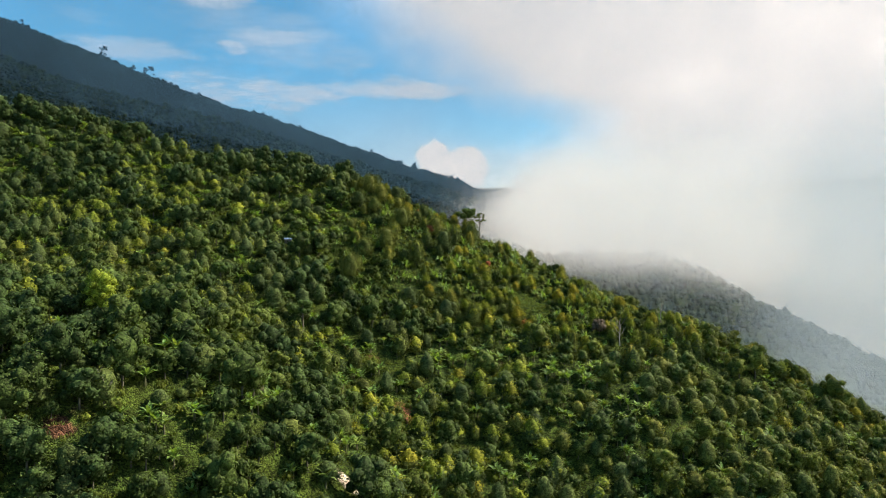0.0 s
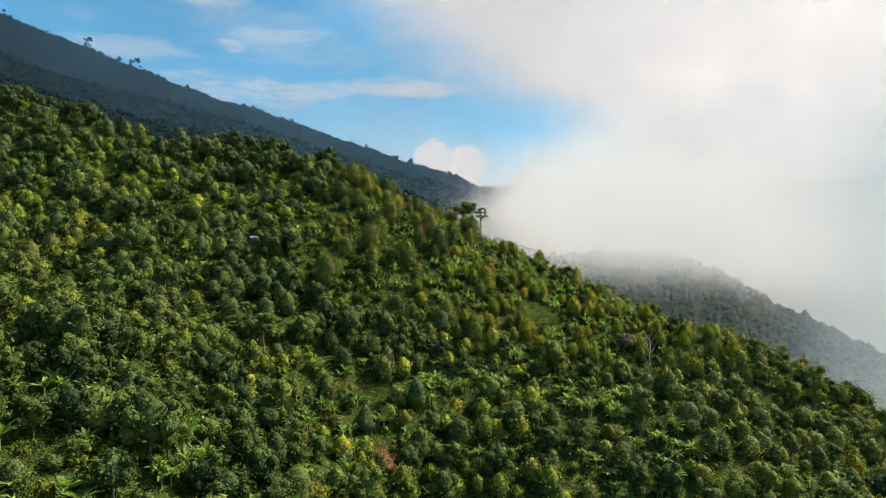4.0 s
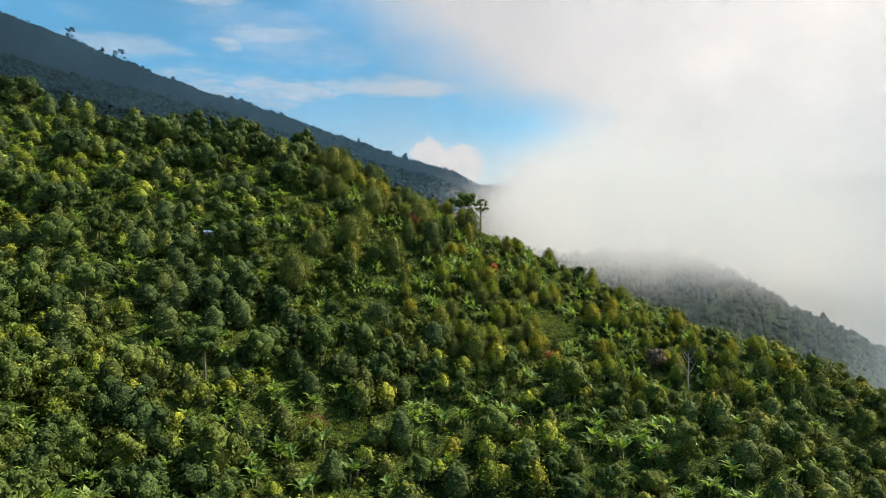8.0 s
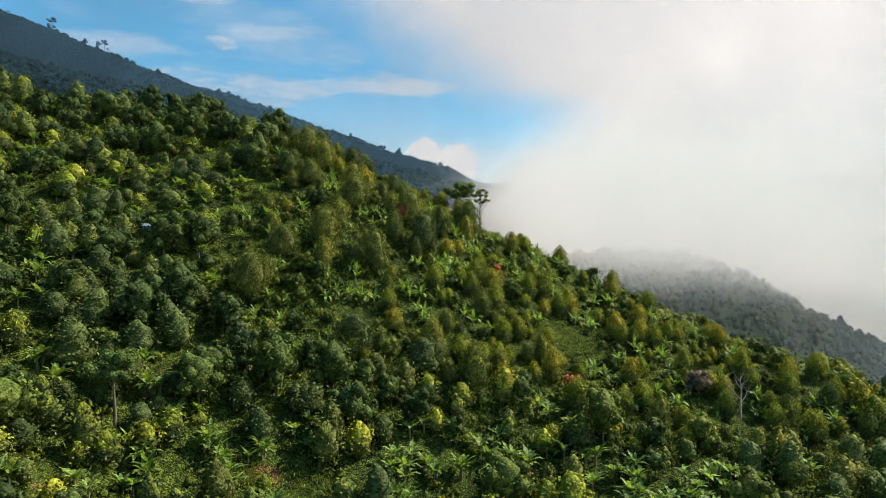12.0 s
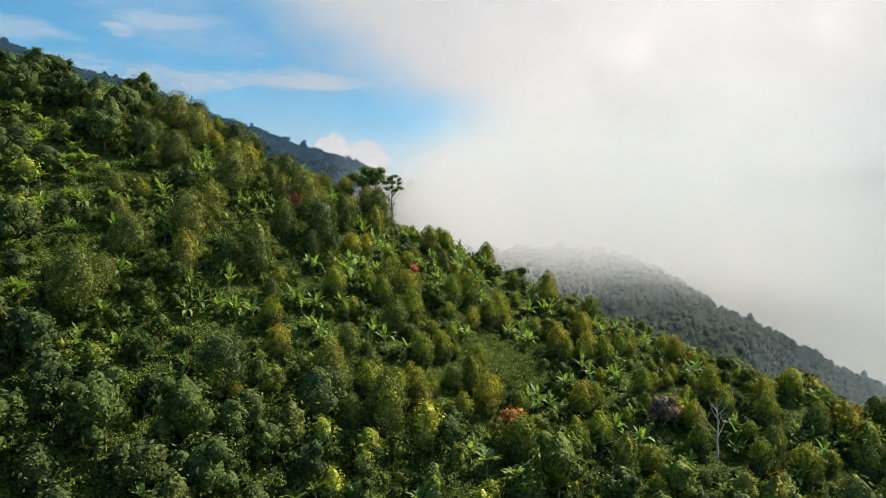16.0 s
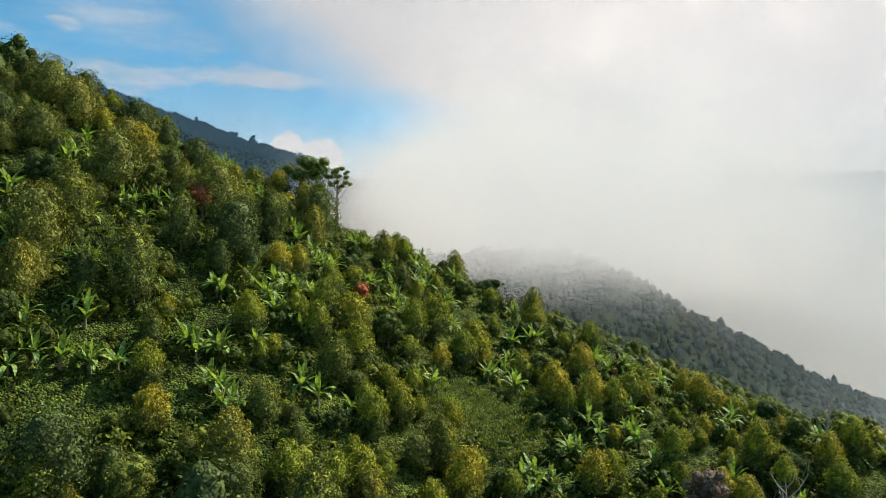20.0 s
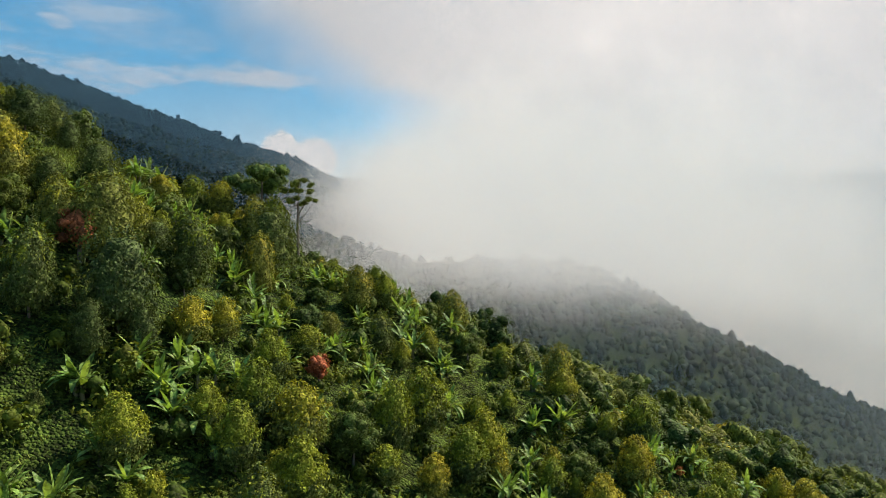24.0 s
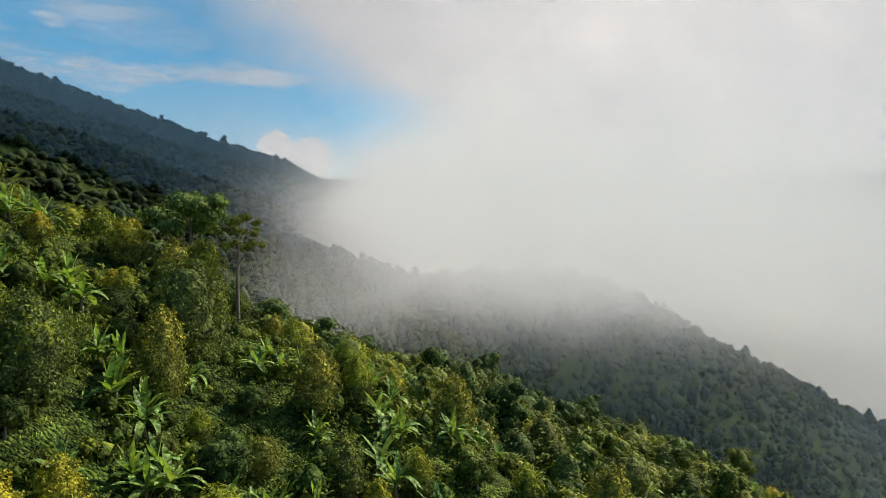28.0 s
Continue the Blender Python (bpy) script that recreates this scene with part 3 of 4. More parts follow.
# banana plants: one stem, arching leaves
def banana_blade(rng, length, width, droop, rows=7):
    """A long leaf, folded along its midrib, torn at the edges."""
    s = np.linspace(0, 1, rows)
    out = length * (s - 0.16 * droop * s ** 2)
    up = length * (0.55 * s - 0.62 * droop * s ** 2.2)
    w = width * np.sin(np.clip(s * 0.93 + 0.06, 0, 1) * np.pi) ** 0.6 * rng.uniform(0.78, 1.1, rows)
    mid = np.stack([out, np.zeros(rows), up], 1)
    v = np.concatenate([mid, mid + np.stack([0 * s, w, 0.28 * w], 1), mid + np.stack([0 * s, -w, 0.28 * w], 1)])
    k = np.arange(rows - 1)
    q = np.concatenate([np.stack([k, k + 1, k + 1 + rows, k + rows], 1), np.stack([k, k + 2 * rows, k + 1 + 2 * rows, k + 1], 1)])
    return v, q


rng_b = np.random.default_rng(11)
blade_meshes = []
for length, width, droop in ((2.2, 0.27, 0.85), (2.0, 0.26, 0.5), (2.3, 0.28, 1.25), (1.9, 0.24, 0.1)):
    b = Bag()
    b.put(*banana_blade(rng_b, length, width, droop))
    blade_meshes.append(b.mesh("banana_leaf", [leaf_banana], smooth=True))
stem_bag = Bag()
stem_bag.put(*tube([(0, 0, -0.5), (0.03, 0, 0.5), (0.08, 0.03, 0.9), (0.06, 0.05, 1.4)], [0.19, 0.17, 0.13, 0.08], 7))
stem_mesh = stem_bag.mesh("banana_stem", [stem_banana], smooth=True)


def banana_plant(rng, count):
    plant = thing("banana_plant", "banana plant with broad arching green leaves on the slope", "banana plant", "banana plants among the trees")
    part("stem", stem_mesh, plant)
    for k in range(count):
        leaf = part("leaf", blade_meshes[int(rng.integers(0, 3)) if k < count - 3 else 3], plant)
        steep = rng.uniform(-0.2, 0.45) + (0.55 if k >= count - 3 else 0)
        leaf.matrix_basis = Matrix.LocRotScale((0.06, 0.05, 1.15 + 0.04 * k), Euler((rng.uniform(-0.25, 0.25), -steep, k * 2.4 + rng.uniform(-0.4, 0.4))), (1, 1, 1))
    return plant


def clove_crown(rng, height, radius, flush, slim, rings, sides, count, length):
    bag = Bag()
    blob(bag, rng, np.array((0, 0, 0.35)), radius, height, (EGG[0], tuple(r ** slim for r in EGG[1])), rings, sides, 0.36, count, length, flush, 0.6, 0.12, 0.74)
    return bag


CLOVE = [(5.4, 2.0, 0.95, 0.8), (6.2, 2.0, 0.5, 1.0), (4.8, 2.0, 0.25, 0.6), (5.6, 2.3, 0.08, 0.7), (4.2, 1.8, 0.75, 0.7), (6.6, 2.3, 0.15, 0.95), (5.2, 2.5, 0.0, 0.55)]
rng_c = np.random.default_rng(5)
clove_parts = []
for h, r, flush, sharp in CLOVE:
    cm = clove_crown(rng_c, h, r, flush, sharp, 9, 10, 3800, 0.27).mesh("clove_crown", [leaf_clove, leaf_flush])
    tm = trunk_of(rng_c, h * 0.7, 0.11, (), 0.02).mesh("clove_trunk", [bark], smooth=True)
    clove_parts.append((cm, tm))
CLOVE_LABELS = ("clove tree with a yellow flush of young leaves", "slender clove tree with yellowish young shoots", "small dense green clove tree on the slope", "dense dark green clove tree on the slope", "young clove tree with golden new leaves", "tall dark clove tree with a full crown", "rounded dark green clove tree among others")


def broad_parts(rng, height, radius, lobes, count, length, mat, kind="round", big=1.0):
    ls = round_lobes(rng, height, radius, lobes) if kind == "round" else umbrella_lobes(rng, height, radius, lobes, big)
    cm = crown(rng, ls, count, length, *((6, 8) if count > 700 and kind == "round" else (5, 7))).mesh("broad_crown", [mat, mat])
    tm = trunk_of(rng, height * (0.7 if kind == "round" else 0.93), 0.2, ls[1:9] if kind == "round" else ls[2::3]).mesh("broad_trunk", [bark], smooth=True)
    return cm, tm


rng_t = np.random.default_rng(21)
broad_kinds = [broad_parts(rng_t, 7.6, 3.8, 15, 4200, 0.38, leaf_broad), broad_parts(rng_t, 6.6, 3.2, 13, 3200, 0.36, leaf_broad), broad_parts(rng_t, 8.6, 4.0, 17, 4400, 0.38, leaf_broad)]
light_kind = broad_parts(rng_t, 10.5, 3.0, 16, 1500, 0.40, leaf_light)
shade_kind = broad_parts(rng_t, 14.0, 3.0, 24, 1500, 0.30, leaf_broad, "umbrella", 1.25)
layered_kind = broad_parts(rng_t, 10.0, 3.4, 17, 1900, 0.40, leaf_layered, "umbrella", 2.0)
rust_kind = broad_parts(rng_t, 4.8, 1.7, 7, 800, 0.26, leaf_rust)


def tree(name, parts, label, category, group, m):
    root = thing(name, label, category, group)
    part("trunk", parts[1], root)
    part("crown", parts[0], root)
    root.matrix_basis = m
    return root


made = {}


def plant_clove(k, m):
    if k in made:
        return copy_thing(made[k], m)
    made[k] = tree("clove_tree", clove_parts[k], CLOVE_LABELS[k], "clove tree", "clove trees on the near slope", m)
    return made[k]


def plant_broad(k, m):
    key = "broad%d" % k
    if key in made:
        return copy_thing(made[key], m)
    made[key] = tree("broadleaf_tree", broad_kinds[k], "round-crowned dark green broadleaf tree", "tree", "broadleaf trees on the near slope", m)
    return made[key]


banana_models = []


def plant_banana(k, m):
    if len(banana_models) <= k:
        p = banana_plant(np.random.default_rng(40 + k), 9 + len(banana_models))
        p.matrix_basis = m
        banana_models.append(p)
        return p
    return copy_thing(banana_models[k], m)


# far and middle trees, many in one mesh
def low_clove(rng, h, r, flush, sharp):
    low = Bag()
    blob(low, rng, np.array((0, 0, 0.2)), r * 0.98, h, (EGG[0], tuple(w ** sharp for w in EGG[1])), 8, 9, 0.34, 230, 0.58, flush, 0.6, 0.16, 0.80)
    tv, tq = tube([(0, 0, -0.5), (0, 0, 1.4)], [0.12, 0.09], 4)
    low.put(tv, tq, 2)
    return low.arrays()


def low_broad(rng, h, r):
    ls = round_lobes(rng, h, r, 7)
    low = crown(rng, ls, 380, 0.60, 5, 6)
    low.put(*tube([(0, 0, -0.5), (0.1, 0, h * 0.6)], [0.2, 0.12], 4), 2)
    return low.arrays()


def low_banana(rng):
    low = Bag()
    for k in range(10):
        v, q = banana_blade(rng, rng.uniform(1.6, 2.2), 0.31, rng.uniform(0.1, 1.1), 4)
        a, s = k * 2.4, rng.uniform(-0.1, 0.7)
        c, d = math.cos(s), math.sin(s)
        v = np.stack([v[:, 0] * c - v[:, 2] * d, v[:, 1], v[:, 0] * d + v[:, 2] * c], 1)
        v = np.stack([v[:, 0] * math.cos(a) - v[:, 1] * math.sin(a), v[:, 0] * math.sin(a) + v[:, 1] * math.cos(a), v[:, 2] + 1.2], 1)
        low.put(v, q, 0)
    low.put(*tube([(0, 0, -0.5), (0, 0, 1.7)], [0.17, 0.1], 4), 1)
    return low.arrays()


def far_tree(rng, h, r, flush):
    bag = Bag()
    blob(bag, rng, np.array((0, 0, 0.0)), r, h, DOME, 4, 6, 0.40, 12, 1.10, flush, 0.6, 0.20)
    return bag.arrays()


def spur_tree(rng, h, r):
    bag = Bag()
    blob(bag, rng, np.array((0, 0, 0.0)), r, h, DOME, 5, 7, 0.5, 34, 0.80, 0.0, 0.9, 0.35)
    return bag.arrays()


def bush(rng, h):
    bag = Bag()
    for _ in range(1 + (h > 1.3)):
        blob(bag, rng, np.array((rng.normal(0, 0.4) * h, rng.normal(0, 0.4) * h, -0.3 * h)), h * rng.uniform(0.5, 0.8), h * rng.uniform(0.9, 1.4), DOME, 4, 6, 0.3, 56, 0.40, 0.0, 0.7, 0.25, 0.6)
    return bag.arrays()


def grow(bag, model, x, y, size, tint, tall=1.0):
    v, q, m, t = model
    a = seed.uniform(0, 6.28)
    c, s = math.cos(a) * size, math.sin(a) * size
    w = np.stack([v[:, 0] * c - v[:, 1] * s + x, v[:, 0] * s + v[:, 1] * c + y, v[:, 2] * size * tall + float(ground(x, y))], 1)
    bag.put(w, q, m, tint)


rng_l = np.random.default_rng(33)
clove_models = [low_clove(rng_l, *c) for c in CLOVE + CLOVE]
broad_models = [low_broad(rng_l, h, r) for h, r in ((7.2, 2.9), (8.4, 3.4), (6.4, 3.0), (9.4, 3.2))]
banana_low = [low_banana(rng_l) for _ in range(5)]
far_models = [far_tree(rng_l, h, r, f) for h, r, f in ((6, 2.2, 0.08), (7, 2.4, 0.0), (8.5, 2.8, 0.0), (5.5, 2.2, 0.18), (9.5, 2.6, 0.0), (6.5, 2.6, 0.1))]
spur_models = [spur_tree(rng_l, h, r) for h, r in ((5.5, 2.8), (6.5, 2.6), (7.5, 3.3), (5.0, 2.4), (9.5, 2.6), (6.0, 3.2))]
bush_models = [bush(rng_l, h) for h in (0.9, 1.4, 1.9, 1.2)]
orchard, woods, groves, scrub = Bag(), Bag(), Bag(), Bag()
count = {"clove": 0, "broad": 0, "banana": 0}
# clove trees in full yellow flush, and clumps of bananas, that stand out on the slope
GOLDEN = ((13, 224), (10, 225), (7, 223), (9, 221), (14, 236), (11, 230), (5, 231), (18, 204), (-22, 197), (-5, 209), (31, 200), (48, 203), (23, 210), (62, 212), (-28, 175), (-7, 181), (-9, 168), (9, 175), (16, 178), (-32, 157), (-50, 182), (-45, 162), (-4, 205), (-69, 204), (-74, 203), (-76, 195), (-117, 208), (-95, 180), (-108, 182), (-84, 191), (-60, 141), (-55, 140), (-13, 118), (-18, 117), (-0, 162), (-46, 174))
CLUMPS = ((-3, 253), (2, 255), (-0, 223), (3, 226), (7, 227), (6, 222), (16, 237), (20, 238), (11, 238), (26, 236), (20, 232), (28, 243), (35, 237), (25, 250), (-11, 214), (-2, 214), (-8, 210), (31, 226), (29, 210), (35, 214), (27, 198), (43, 217), (-8, 234), (40, 204), (-61, 197), (-34, 207), (-29, 214), (27, 180), (30, 179), (43, 181), (-27, 153), (-22, 158), (-20, 165), (-29, 169), (-24, 175), (-2, 179), (36, 180), (-41, 102), (-17, 126), (36, 178), (47, 176), (50, 170), (18, 153), (-72, 124), (-45, 120))


def plant(group, k, x, y, size):
    """One clove tree or broadleaf tree or a clump of bananas; far ones go into the common meshes."""
    if near(x, y) and count[group] < 345:
        count[group] += 1
        if group == "clove":
            plant_clove(k, turn(x, y, size * 0.86, 0, seed.uniform(0.85, 1.2)))
        elif group == "broad":
            plant_broad(int(seed.integers(0, 3)), turn(x, y, size * 0.78))
        else:
            for _ in range(1 + int(seed.uniform() < 0.7)):
                plant_banana(int(seed.integers(0, 4)), turn(x + seed.uniform(-1.2, 1.2), y + seed.uniform(-1.2, 1.2), 0.42 + 0.52 * size, -0.45))
    elif group == "clove":
        grow(orchard, clove_models[k + 7 * int(seed.integers(0, 2))], x, y, size * 0.94, shade_tint(x, y), seed.uniform(0.65, 1.0))
    elif group == "broad":
        grow(woods, broad_models[int(seed.integers(0, 4))], x, y, size * 0.9, shade_tint(x, y))
    else:
        for _ in range(2):
            grow(groves, banana_low[int(seed.integers(0, 5))], x + seed.uniform(-1.3, 1.3), y + seed.uniform(-1.3, 1.3), 0.5 + 0.55 * size, seed.uniform())


for x, y in GOLDEN:
    plant("clove", (0, 0, 4)[int(seed.integers(0, 3))], x, y, seed.uniform(0.85, 1.1))
for x, y in CLUMPS:
    plant("banana", 0, x, y, 1.15)
    plant("banana", 0, x + seed.uniform(-1, 1), y + seed.uniform(-1, 1), 0.95)
# broadleaf trees along the crest and on the shoulder behind it: (x, y, kind, height of the top)
CREST = ((31, 247.5, 0, 99.5), (37, 250, 1, 94.5), (25, 269, 0, 103), (21, 263, 2, 104), (21, 273, 0, 105), (1.5, 267, 0, 114.5), (-3, 257, 1, 111.5), (10.5, 241, 2, 103), (15, 250, 0, 103.5), (60, 219, 0, 83.5), (36, 256, 1, 95.5), (60, 290, 0, 86.5), (66, 275, 1, 84), (85, 312, 2, 79), (51, 277, 0, 88), (-21.5, 269, 0, 128), (-17.5, 267, 1, 125.5), (-31, 272, 0, 131), (-42, 264, 1, 133), (-50, 272, 2, 135.5), (-11, 268, 2, 119), (-62, 271, 1, 138), (-37, 268, 1, 130.5), (-27, 262, 1, 124), (30, 259, 1, 99), (44, 262, 2, 92), (53, 226, 1, 85.5), (47, 240, 2, 92), (6, 268, 1, 110), (14, 268, 2, 106))
TAKEN = [(x, y, 3.2) for x, y, _, _ in CREST] + [(x, y, 2.6) for x, y in GOLDEN] + [(x, y - 0.8, 3.0) for x, y in CLUMPS] + [(-60.6, 124, 5.0), (31, 245, 3.0), (13.5, 261, 2.5), (23.7, 200, 2.5), (45.2, 205.5, 2.5), (50, 200.5, 2.5), (14.8, 231, 2.2), (-4, 233.5, 2.5)]
for x, y in grid(-190, 240, 70, 340, 3.5):
    if not in_view(x, y) or bare(x, y) or y > max(float(crest_y(x)) + (10 if x < -55 else 25), 330 if x > 20 else 0):
        continue
    if any((x - a) ** 2 + (y - b) ** 2 < r * r for a, b, r in TAKEN):
        continue
    gold = waves(x, y, 17, 0.7)
    wild = waves(x, y, 23, 2.9)
    pick, size = seed.uniform(), 0.52 + 0.72 * seed.uniform() ** 1.2
    group = "banana" if pick < 0.16 + 0.08 * near(x, y) + 0.26 * max(0, waves(x, y, 13, 4.4) - 0.42) / 0.4 else "broad" if seed.uniform() < (0.07 + 0.10 * (wild > 0.6) if near(x, y) else 0.20 + 0.25 * (wild > 0.60)) else "clove"
    if x < -22 and y < 150 and group == "clove" and seed.uniform() < 0.45:
        group = "broad"
    if -42 < x < 2 and 184 < y < 214 and group == "clove" and seed.uniform() < 0.4:
        group = "broad"
    k = int(min(6, max(0, (1 - gold) * 9 - (1.9 if near(x, y) else 1.1) - 1.5 * golden(x, y) - 0.7 * min(1.0, max(-1.0, (x + 5) / 45)) + seed.normal(0, 1.9))))
    k = (0, 4, 1, 2, 5, 3, 6)[k]
    plant(group, k, x, y, size)
for x, y in list(grid(-150, 170, 190, 300, 4.6)) + list(grid(-110, 130, 78, 192, 3.2)) + list(grid(-36, 64, 192, 282, 2.6)):
    if in_view(x, y) and y < float(crest_y(x)) + 20 and not (bare(x, y) and seed.uniform() < 0.8):
        grow(scrub, bush_models[int(seed.integers(0, 4))], x, y, seed.uniform(0.6, 1.25), seed.uniform())
lawn = Bag()
blades = leaves(rng_l, rng_l.uniform((-0.6, -0.6, 0.1), (0.6, 0.6, 0.3), (16, 3)), np.tile((0.0, 0.0, 1.0), (16, 1)), 0.45, 0.09, -0.9, 1.2)
tuft = (blades[0], blades[1], np.zeros(len(blades[1]), int), None)
for a, b, c, d in CLEARINGS:
    for _ in range(int((9 if a > -15 else 2) * c * d)):
        r, w = math.sqrt(seed.uniform()) * 1.1, seed.uniform(0, 6.28)
        grow(lawn, tuft, a + c * r * math.cos(w), b + d * r * math.sin(w), seed.uniform(0.6, 1.4), seed.uniform())
for x, y in list(grid(-36, 66, 185, 285, 2.0)) + [p for p in grid(-100, 110, 80, 185, 3.2) if in_view(*p)]:
    grow(lawn, tuft, x, y, seed.uniform(0.6, 1.3), seed.uniform())
tagged(new("grass", lawn.mesh("grass", [leaf_grass], True)), "long bright green grass in small clearings", "grass", kind="stuff")
forest = Bag()
for x, y in seed.uniform((-330, 255), (440, 575), (30000, 2)):
    if in_view(x, y) and y > max(float(crest_y(x)) + 22, 328 if x > 20 else 0) and (x > 10 or y < 440):
        if y < 350 and x > -20:
            grow(woods, broad_models[int(seed.integers(0, 4))], x, y, 0.40 + 0.5 * seed.uniform() ** 2, seed.uniform(), seed.uniform(0.7, 1.0))
            continue
        grow(forest, spur_models[int(seed.integers(0, 6))], x, y, 0.42 + 0.62 * seed.uniform() ** 2.6, seed.uniform(), seed.uniform(0.6, 1.15))
for x, y in seed.uniform((-660, 440), (100, 1010), (27000, 2)):
    if in_view(x, y) and y < ridge_y(x) + 15 and not (x > 10 and y < 575):
        grow(forest, far_models[int(seed.integers(0, 6))], x, y, 0.65 + 0.8 * seed.uniform() ** 3.0, seed.uniform(), seed.uniform(0.32, 0.6))
tagged(new("clove_orchard", orchard.mesh("clove_orchard", [leaf_clove_far, leaf_flush_far, shade_bark], True)), "clove trees covering the slope, many tipped with yellow young leaves", "orchard", kind="stuff")
tagged(new("hillside_woods", woods.mesh("hillside_woods", [leaf_forest, leaf_forest, shade_bark], True)), "scattered dark broadleaf trees on the slope", "trees", kind="stuff")
tagged(new("banana_groves", groves.mesh("banana_groves", [leaf_banana_far, stem_banana], True)), "banana plants in loose groups between the trees", "banana plants", kind="stuff")
tagged(new("undergrowth", scrub.mesh("undergrowth", [leaf_bush, leaf_bush], True)), "low green scrub under the trees", "undergrowth", kind="stuff")
tagged(new("far_forest", forest.mesh("far_forest", [leaf_far, leaf_flush_far], True)), "dense forest on the far spur and mountainside", "forest", kind="stuff")

# ---- single trees that stand out ----
ridge_parts = [broad_parts(rng_t, 12, 4.2, 6, 90, 1.0, leaf_broad), broad_parts(rng_t, 14, 4.6, 12, 150, 0.9, leaf_broad, "umbrella", 2.3), broad_parts(rng_t, 9, 3.0, 4, 60, 0.9, leaf_broad)]


def skyline(u):
    """The place on the far ridge that stands highest against the sky in the direction x = u * y."""
    y = np.arange(520.0, 1060.0, 4.0)
    k = int(np.argmax((ground(u * y, y) - EYE) / y))
    return u * y[k], y[k]


def plant_ridge(k, u, size):
    key, m = "ridge%d" % k, turn(*skyline(u), size)
    if key in made:
        return copy_thing(made[key], m)
    made[key] = tree("ridge_tree", ridge_parts[k], "dark tree standing against the sky on the far ridge", "tree", "trees along the far ridge", m)
    return made[key]


u = -0.63
while u < 0.08:
    plant_ridge(int(seed.integers(0, 3)), u, seed.uniform(0.35, 0.8))
    u += seed.uniform(0.004, 0.028)
for u, k, size in ((-0.474, 1, 1.45), (-0.478, 0, 1.0), (-0.432, 0, 1.05), (-0.408, 1, 1.3), (-0.415, 1, 1.0), (-0.372, 2, 1.1), (-0.588, 1, 0.8), (-0.10, 0, 0.8), (-0.04, 1, 0.75), (-0.058, 0, 0.8)):
    plant_ridge(k, u, size * 1.25)
for x, y, k, top in CREST:
    plant_broad(k, turn(x, y, min(1.3, max(0.55, (top - 0.3 - float(ground(x, y))) / (8.4, 7.3, 9.5)[k]))))
tree("shade_tree", shade_kind, "tall slender tree with thin flat tiers of leaves", "tree", "", turn(13.5, 262.6, 0.78))
layered = None
for x, y, size in ((9, 267, 1.05), (-34, 174, 0.85), (-57, 184, 0.8), (-40, 184, 0.7), (-26, 120, 0.7), (-44, 116, 0.75), (27, 214, 0.7), (55, 262, 0.7), (-70, 150, 0.8), (-20, 150, 0.7), (8, 175, 0.8), (36, 172, 0.8), (-6, 186, 0.75), (-50, 200, 0.75)):
    layered = copy_thing(layered, turn(x, y, size)) if layered else tree("layered_tree", layered_kind, "tall tree with spreading tiers of leaves on a bare stem", "tree", "tall layered trees", turn(x, y, size))
tree("light_green_tree", light_kind, "tall tree with bright yellow-green layered foliage", "tree", "", turn(-60.6, 127, 0.95))
first = None
for x, y, size in ((23.7, 201.5, 1.0), (-4, 235, 0.95), (14.8, 232.5, 0.62), (-9, 259, 0.7), (47, 232, 0.6), (72, 190, 0.7)):
    first = copy_thing(first, turn(x, y, size)) if first else tree("rust_leaved_tree", rust_kind, "small tree with rusty orange-red leaves", "tree", "rust-leaved trees", turn(x, y, size))


def dead_tree(height, m, label):
    """A leafless tree: trunk and forked boughs."""
    rng = np.random.default_rng(int(height * 10))
    root = thing("dead_tree", label, "dead tree", "leafless trees")
    bag = Bag()
    pts = np.array([(0, 0, -0.6), (0.1, 0, height * 0.3), (-0.15, 0.1, height * 0.6), (0.1, 0.1, height)])
    bag.put(*tube(pts, [0.17, 0.13, 0.08, 0.02], 7))
    part("trunk", bag.mesh("dead_trunk", [bark_pale], smooth=True), root)
    for k in range(9):
        h = 0.3 + 0.65 * k / 9
        start = np.array((np.interp(h * height, pts[:, 2], pts[:, 0]), np.interp(h * height, pts[:, 2], pts[:, 1]), h * height))
        a, far = k * 2.4 + rng.uniform(-0.5, 0.5), height * (0.36 - 0.2 * h) * rng.uniform(0.8, 1.3)
        end = start + (math.cos(a) * far, math.sin(a) * far, far * rng.uniform(0.8, 1.5))
        bough = Bag()
        mid = (start + end) / 2 + (0, 0, -0.15 * far)
        bough.put(*tube([start, mid, end], [0.06, 0.045, 0.012], 5))
        for j in range(3):
            tip = mid + (end - mid) * (0.2 + 0.3 * j)
            bough.put(*tube([tip, tip + rng.normal(0, 0.25, 3) * far + (0, 0, 0.3 * far)], [0.03, 0.008], 4))
        part("bough", bough.mesh("bough", [bark_pale], smooth=True), root)
    root.matrix_basis = m


dead_tree(6.5, turn(50, 202.5, 1.15), "pale leafless tree standing among clove trees")
dead_tree(7.5, turn(66, 217, 1.05), "bare grey tree on the crest of the slope")
dead_tree(4.5, turn(-47.5, 100.5, 1.0), "thin bare tree beside a strip of red soil")


def box(x0, x1, y0, y1, z0, z1):
    v = [(x, y, z) for z in (z0, z1) for y in (y0, y1) for x in (x0, x1)]
    return v, [(0, 2, 3, 1), (4, 5, 7, 6), (0, 1, 5, 4), (2, 6, 7, 3), (0, 4, 6, 2), (1, 3, 7, 5)]


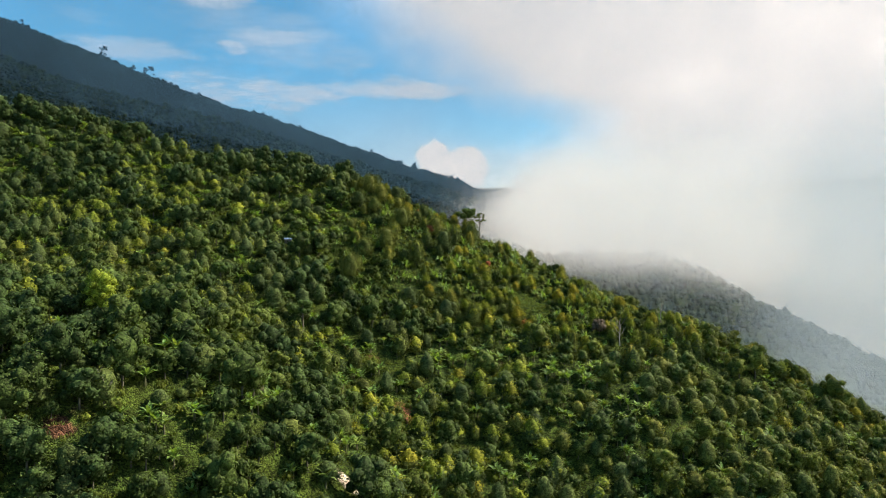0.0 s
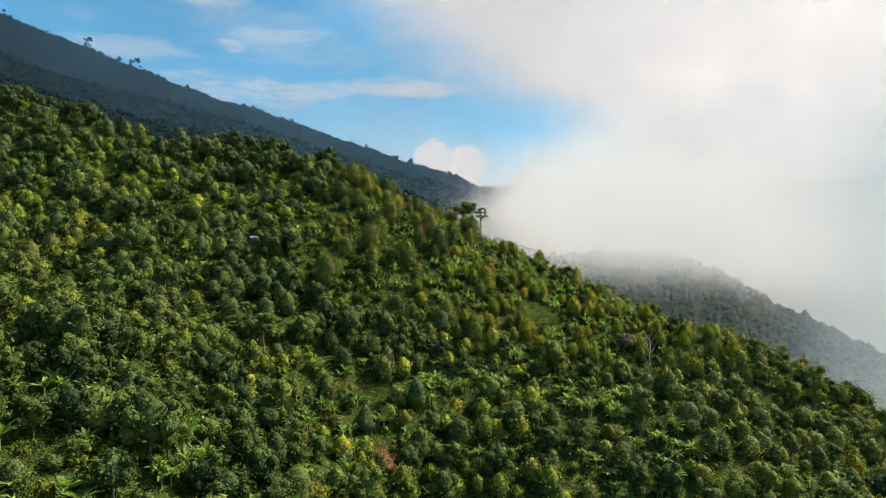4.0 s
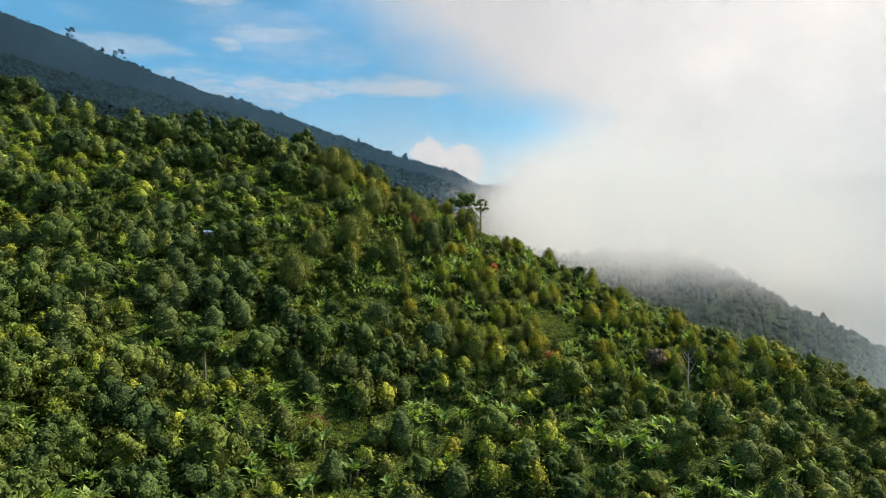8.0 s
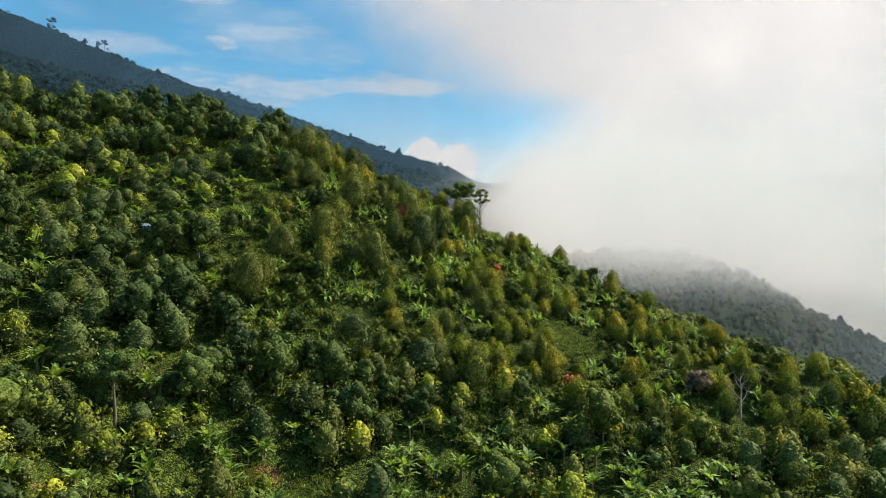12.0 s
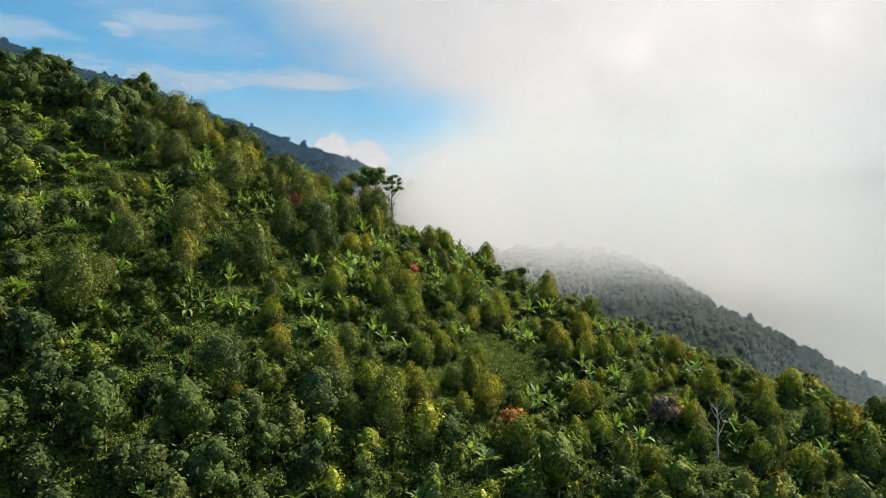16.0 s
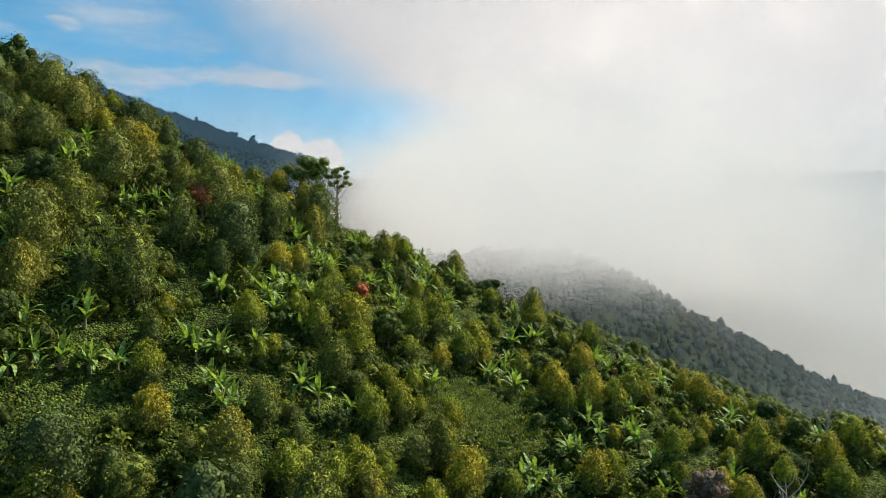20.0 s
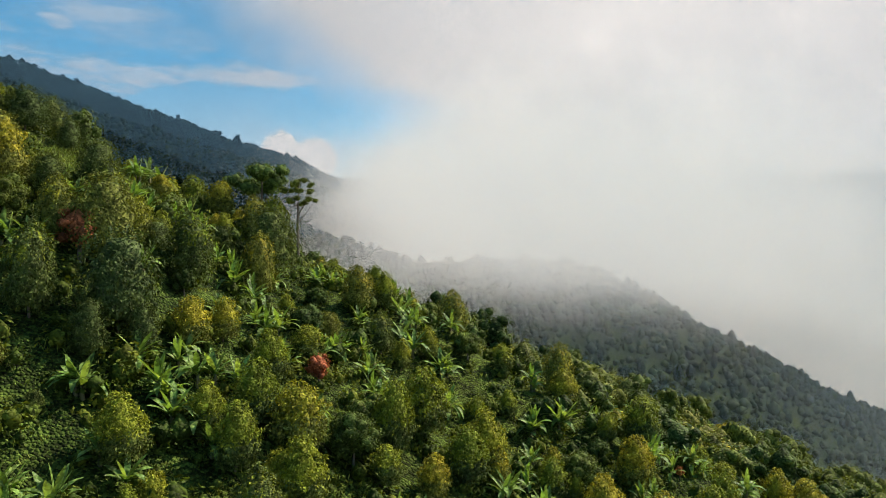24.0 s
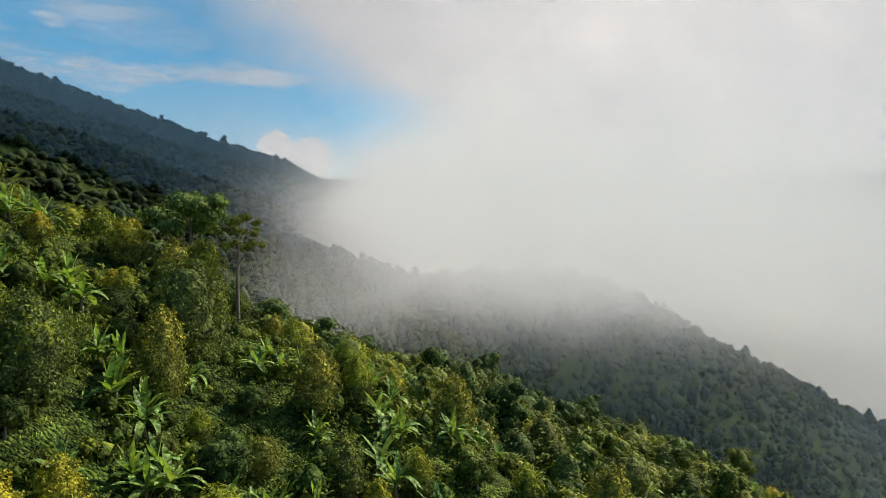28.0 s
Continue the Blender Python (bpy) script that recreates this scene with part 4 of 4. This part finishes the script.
def plain_material(name, colour, rough):
    m = bpy.data.materials.new(name)
    t = Tree(m)
    where = t.add("ShaderNodeNewGeometry").outputs["Position"]
    worn = t.mix(t.smooth(t.noise(where, 2.5, 5.0), 0.35, 0.7), (*colour, 1), (*(c * 0.55 for c in colour), 1))
    body = t.add("ShaderNodeBsdfPrincipled", Base_Color=worn, Roughness=rough).outputs[0]
    t.add("ShaderNodeOutputMaterial", Surface=body)
    return m


def field_hut(m):
    hut = thing("field_hut", "small field hut with a faded blue sheet roof", "hut")
    tin, wood = plain_material("blue_sheet", (0.10, 0.16, 0.22), 0.6), plain_material("grey_boards", (0.22, 0.18, 0.14), 0.85)
    for side in (-1, 1):
        b = Bag()
        for k in range(9):
            x = -1.9 + k * 0.42
            b.put([(x, 0, 3.0 + 0.0), (x + 0.22, 0, 3.04), (x + 0.22, side * 1.6, 2.24), (x, side * 1.6, 2.2)], [(0, 1, 2, 3)])
            b.put([(x + 0.22, 0, 3.04), (x + 0.42, 0, 3.0), (x + 0.42, side * 1.6, 2.2), (x + 0.22, side * 1.6, 2.24)], [(0, 1, 2, 3)])
        part("roof_sheet", b.mesh("roof_sheet", [tin]), hut)
    for k in range(10):
        b = Bag()
        b.put(*box(-1.6 + k * 0.32, -1.6 + k * 0.32 + 0.29, -1.22, -1.18, 0.2, 2.2))
        part("board", b.mesh("board", [wood]), hut)
    for x, y in ((-1.6, -1.1), (1.6, -1.1), (-1.6, 1.1), (1.6, 1.1)):
        b = Bag()
        b.put(*tube([(x, y, -0.8), (x, y, 2.35)], [0.07, 0.06], 6))
        part("post", b.mesh("post", [bark]), hut)
    hut.matrix_basis = m


field_hut(Matrix.LocRotScale(at(-47, 217), Euler((0, 0, 0.3)), (0.62, 0.62, 0.62)))

for x, y, k, size in ((-52, 95, 1, 0.62), (-45.5, 99, 0, 0.5), (-62, 104, 2, 0.6), (-38, 96, 1, 0.6)):
    plant_broad(k, turn(x, y, size, 0.9))

leaf_dry = leaf_material("dry_brown_leaves", ((0.085, 0.062, 0.040), (0.11, 0.08, 0.05), (0.075, 0.06, 0.045)), False)
dry_kind = broad_parts(rng_t, 4.6, 1.9, 8, 700, 0.24, leaf_dry)
tree("dry_tree", dry_kind, "small greyish brown tree with withered leaves", "tree", "", turn(45.2, 207.5, 1.15))
# cover beyond the ways that the camera looks
rest = Bag()
for x, y in seed.uniform((-260, -90), (280, 250), (5200, 2)):
    if not in_view(x, y) or y < 72:
        grow(rest, far_models[int(seed.integers(0, 6))], x, y, 0.6 + 0.6 * seed.uniform(), seed.uniform(), seed.uniform(0.6, 1.0))
tagged(new("lower_woods", rest.mesh("lower_woods", [leaf_far, leaf_flush_far], True)), "trees covering the lower hillside", "forest", kind="stuff")
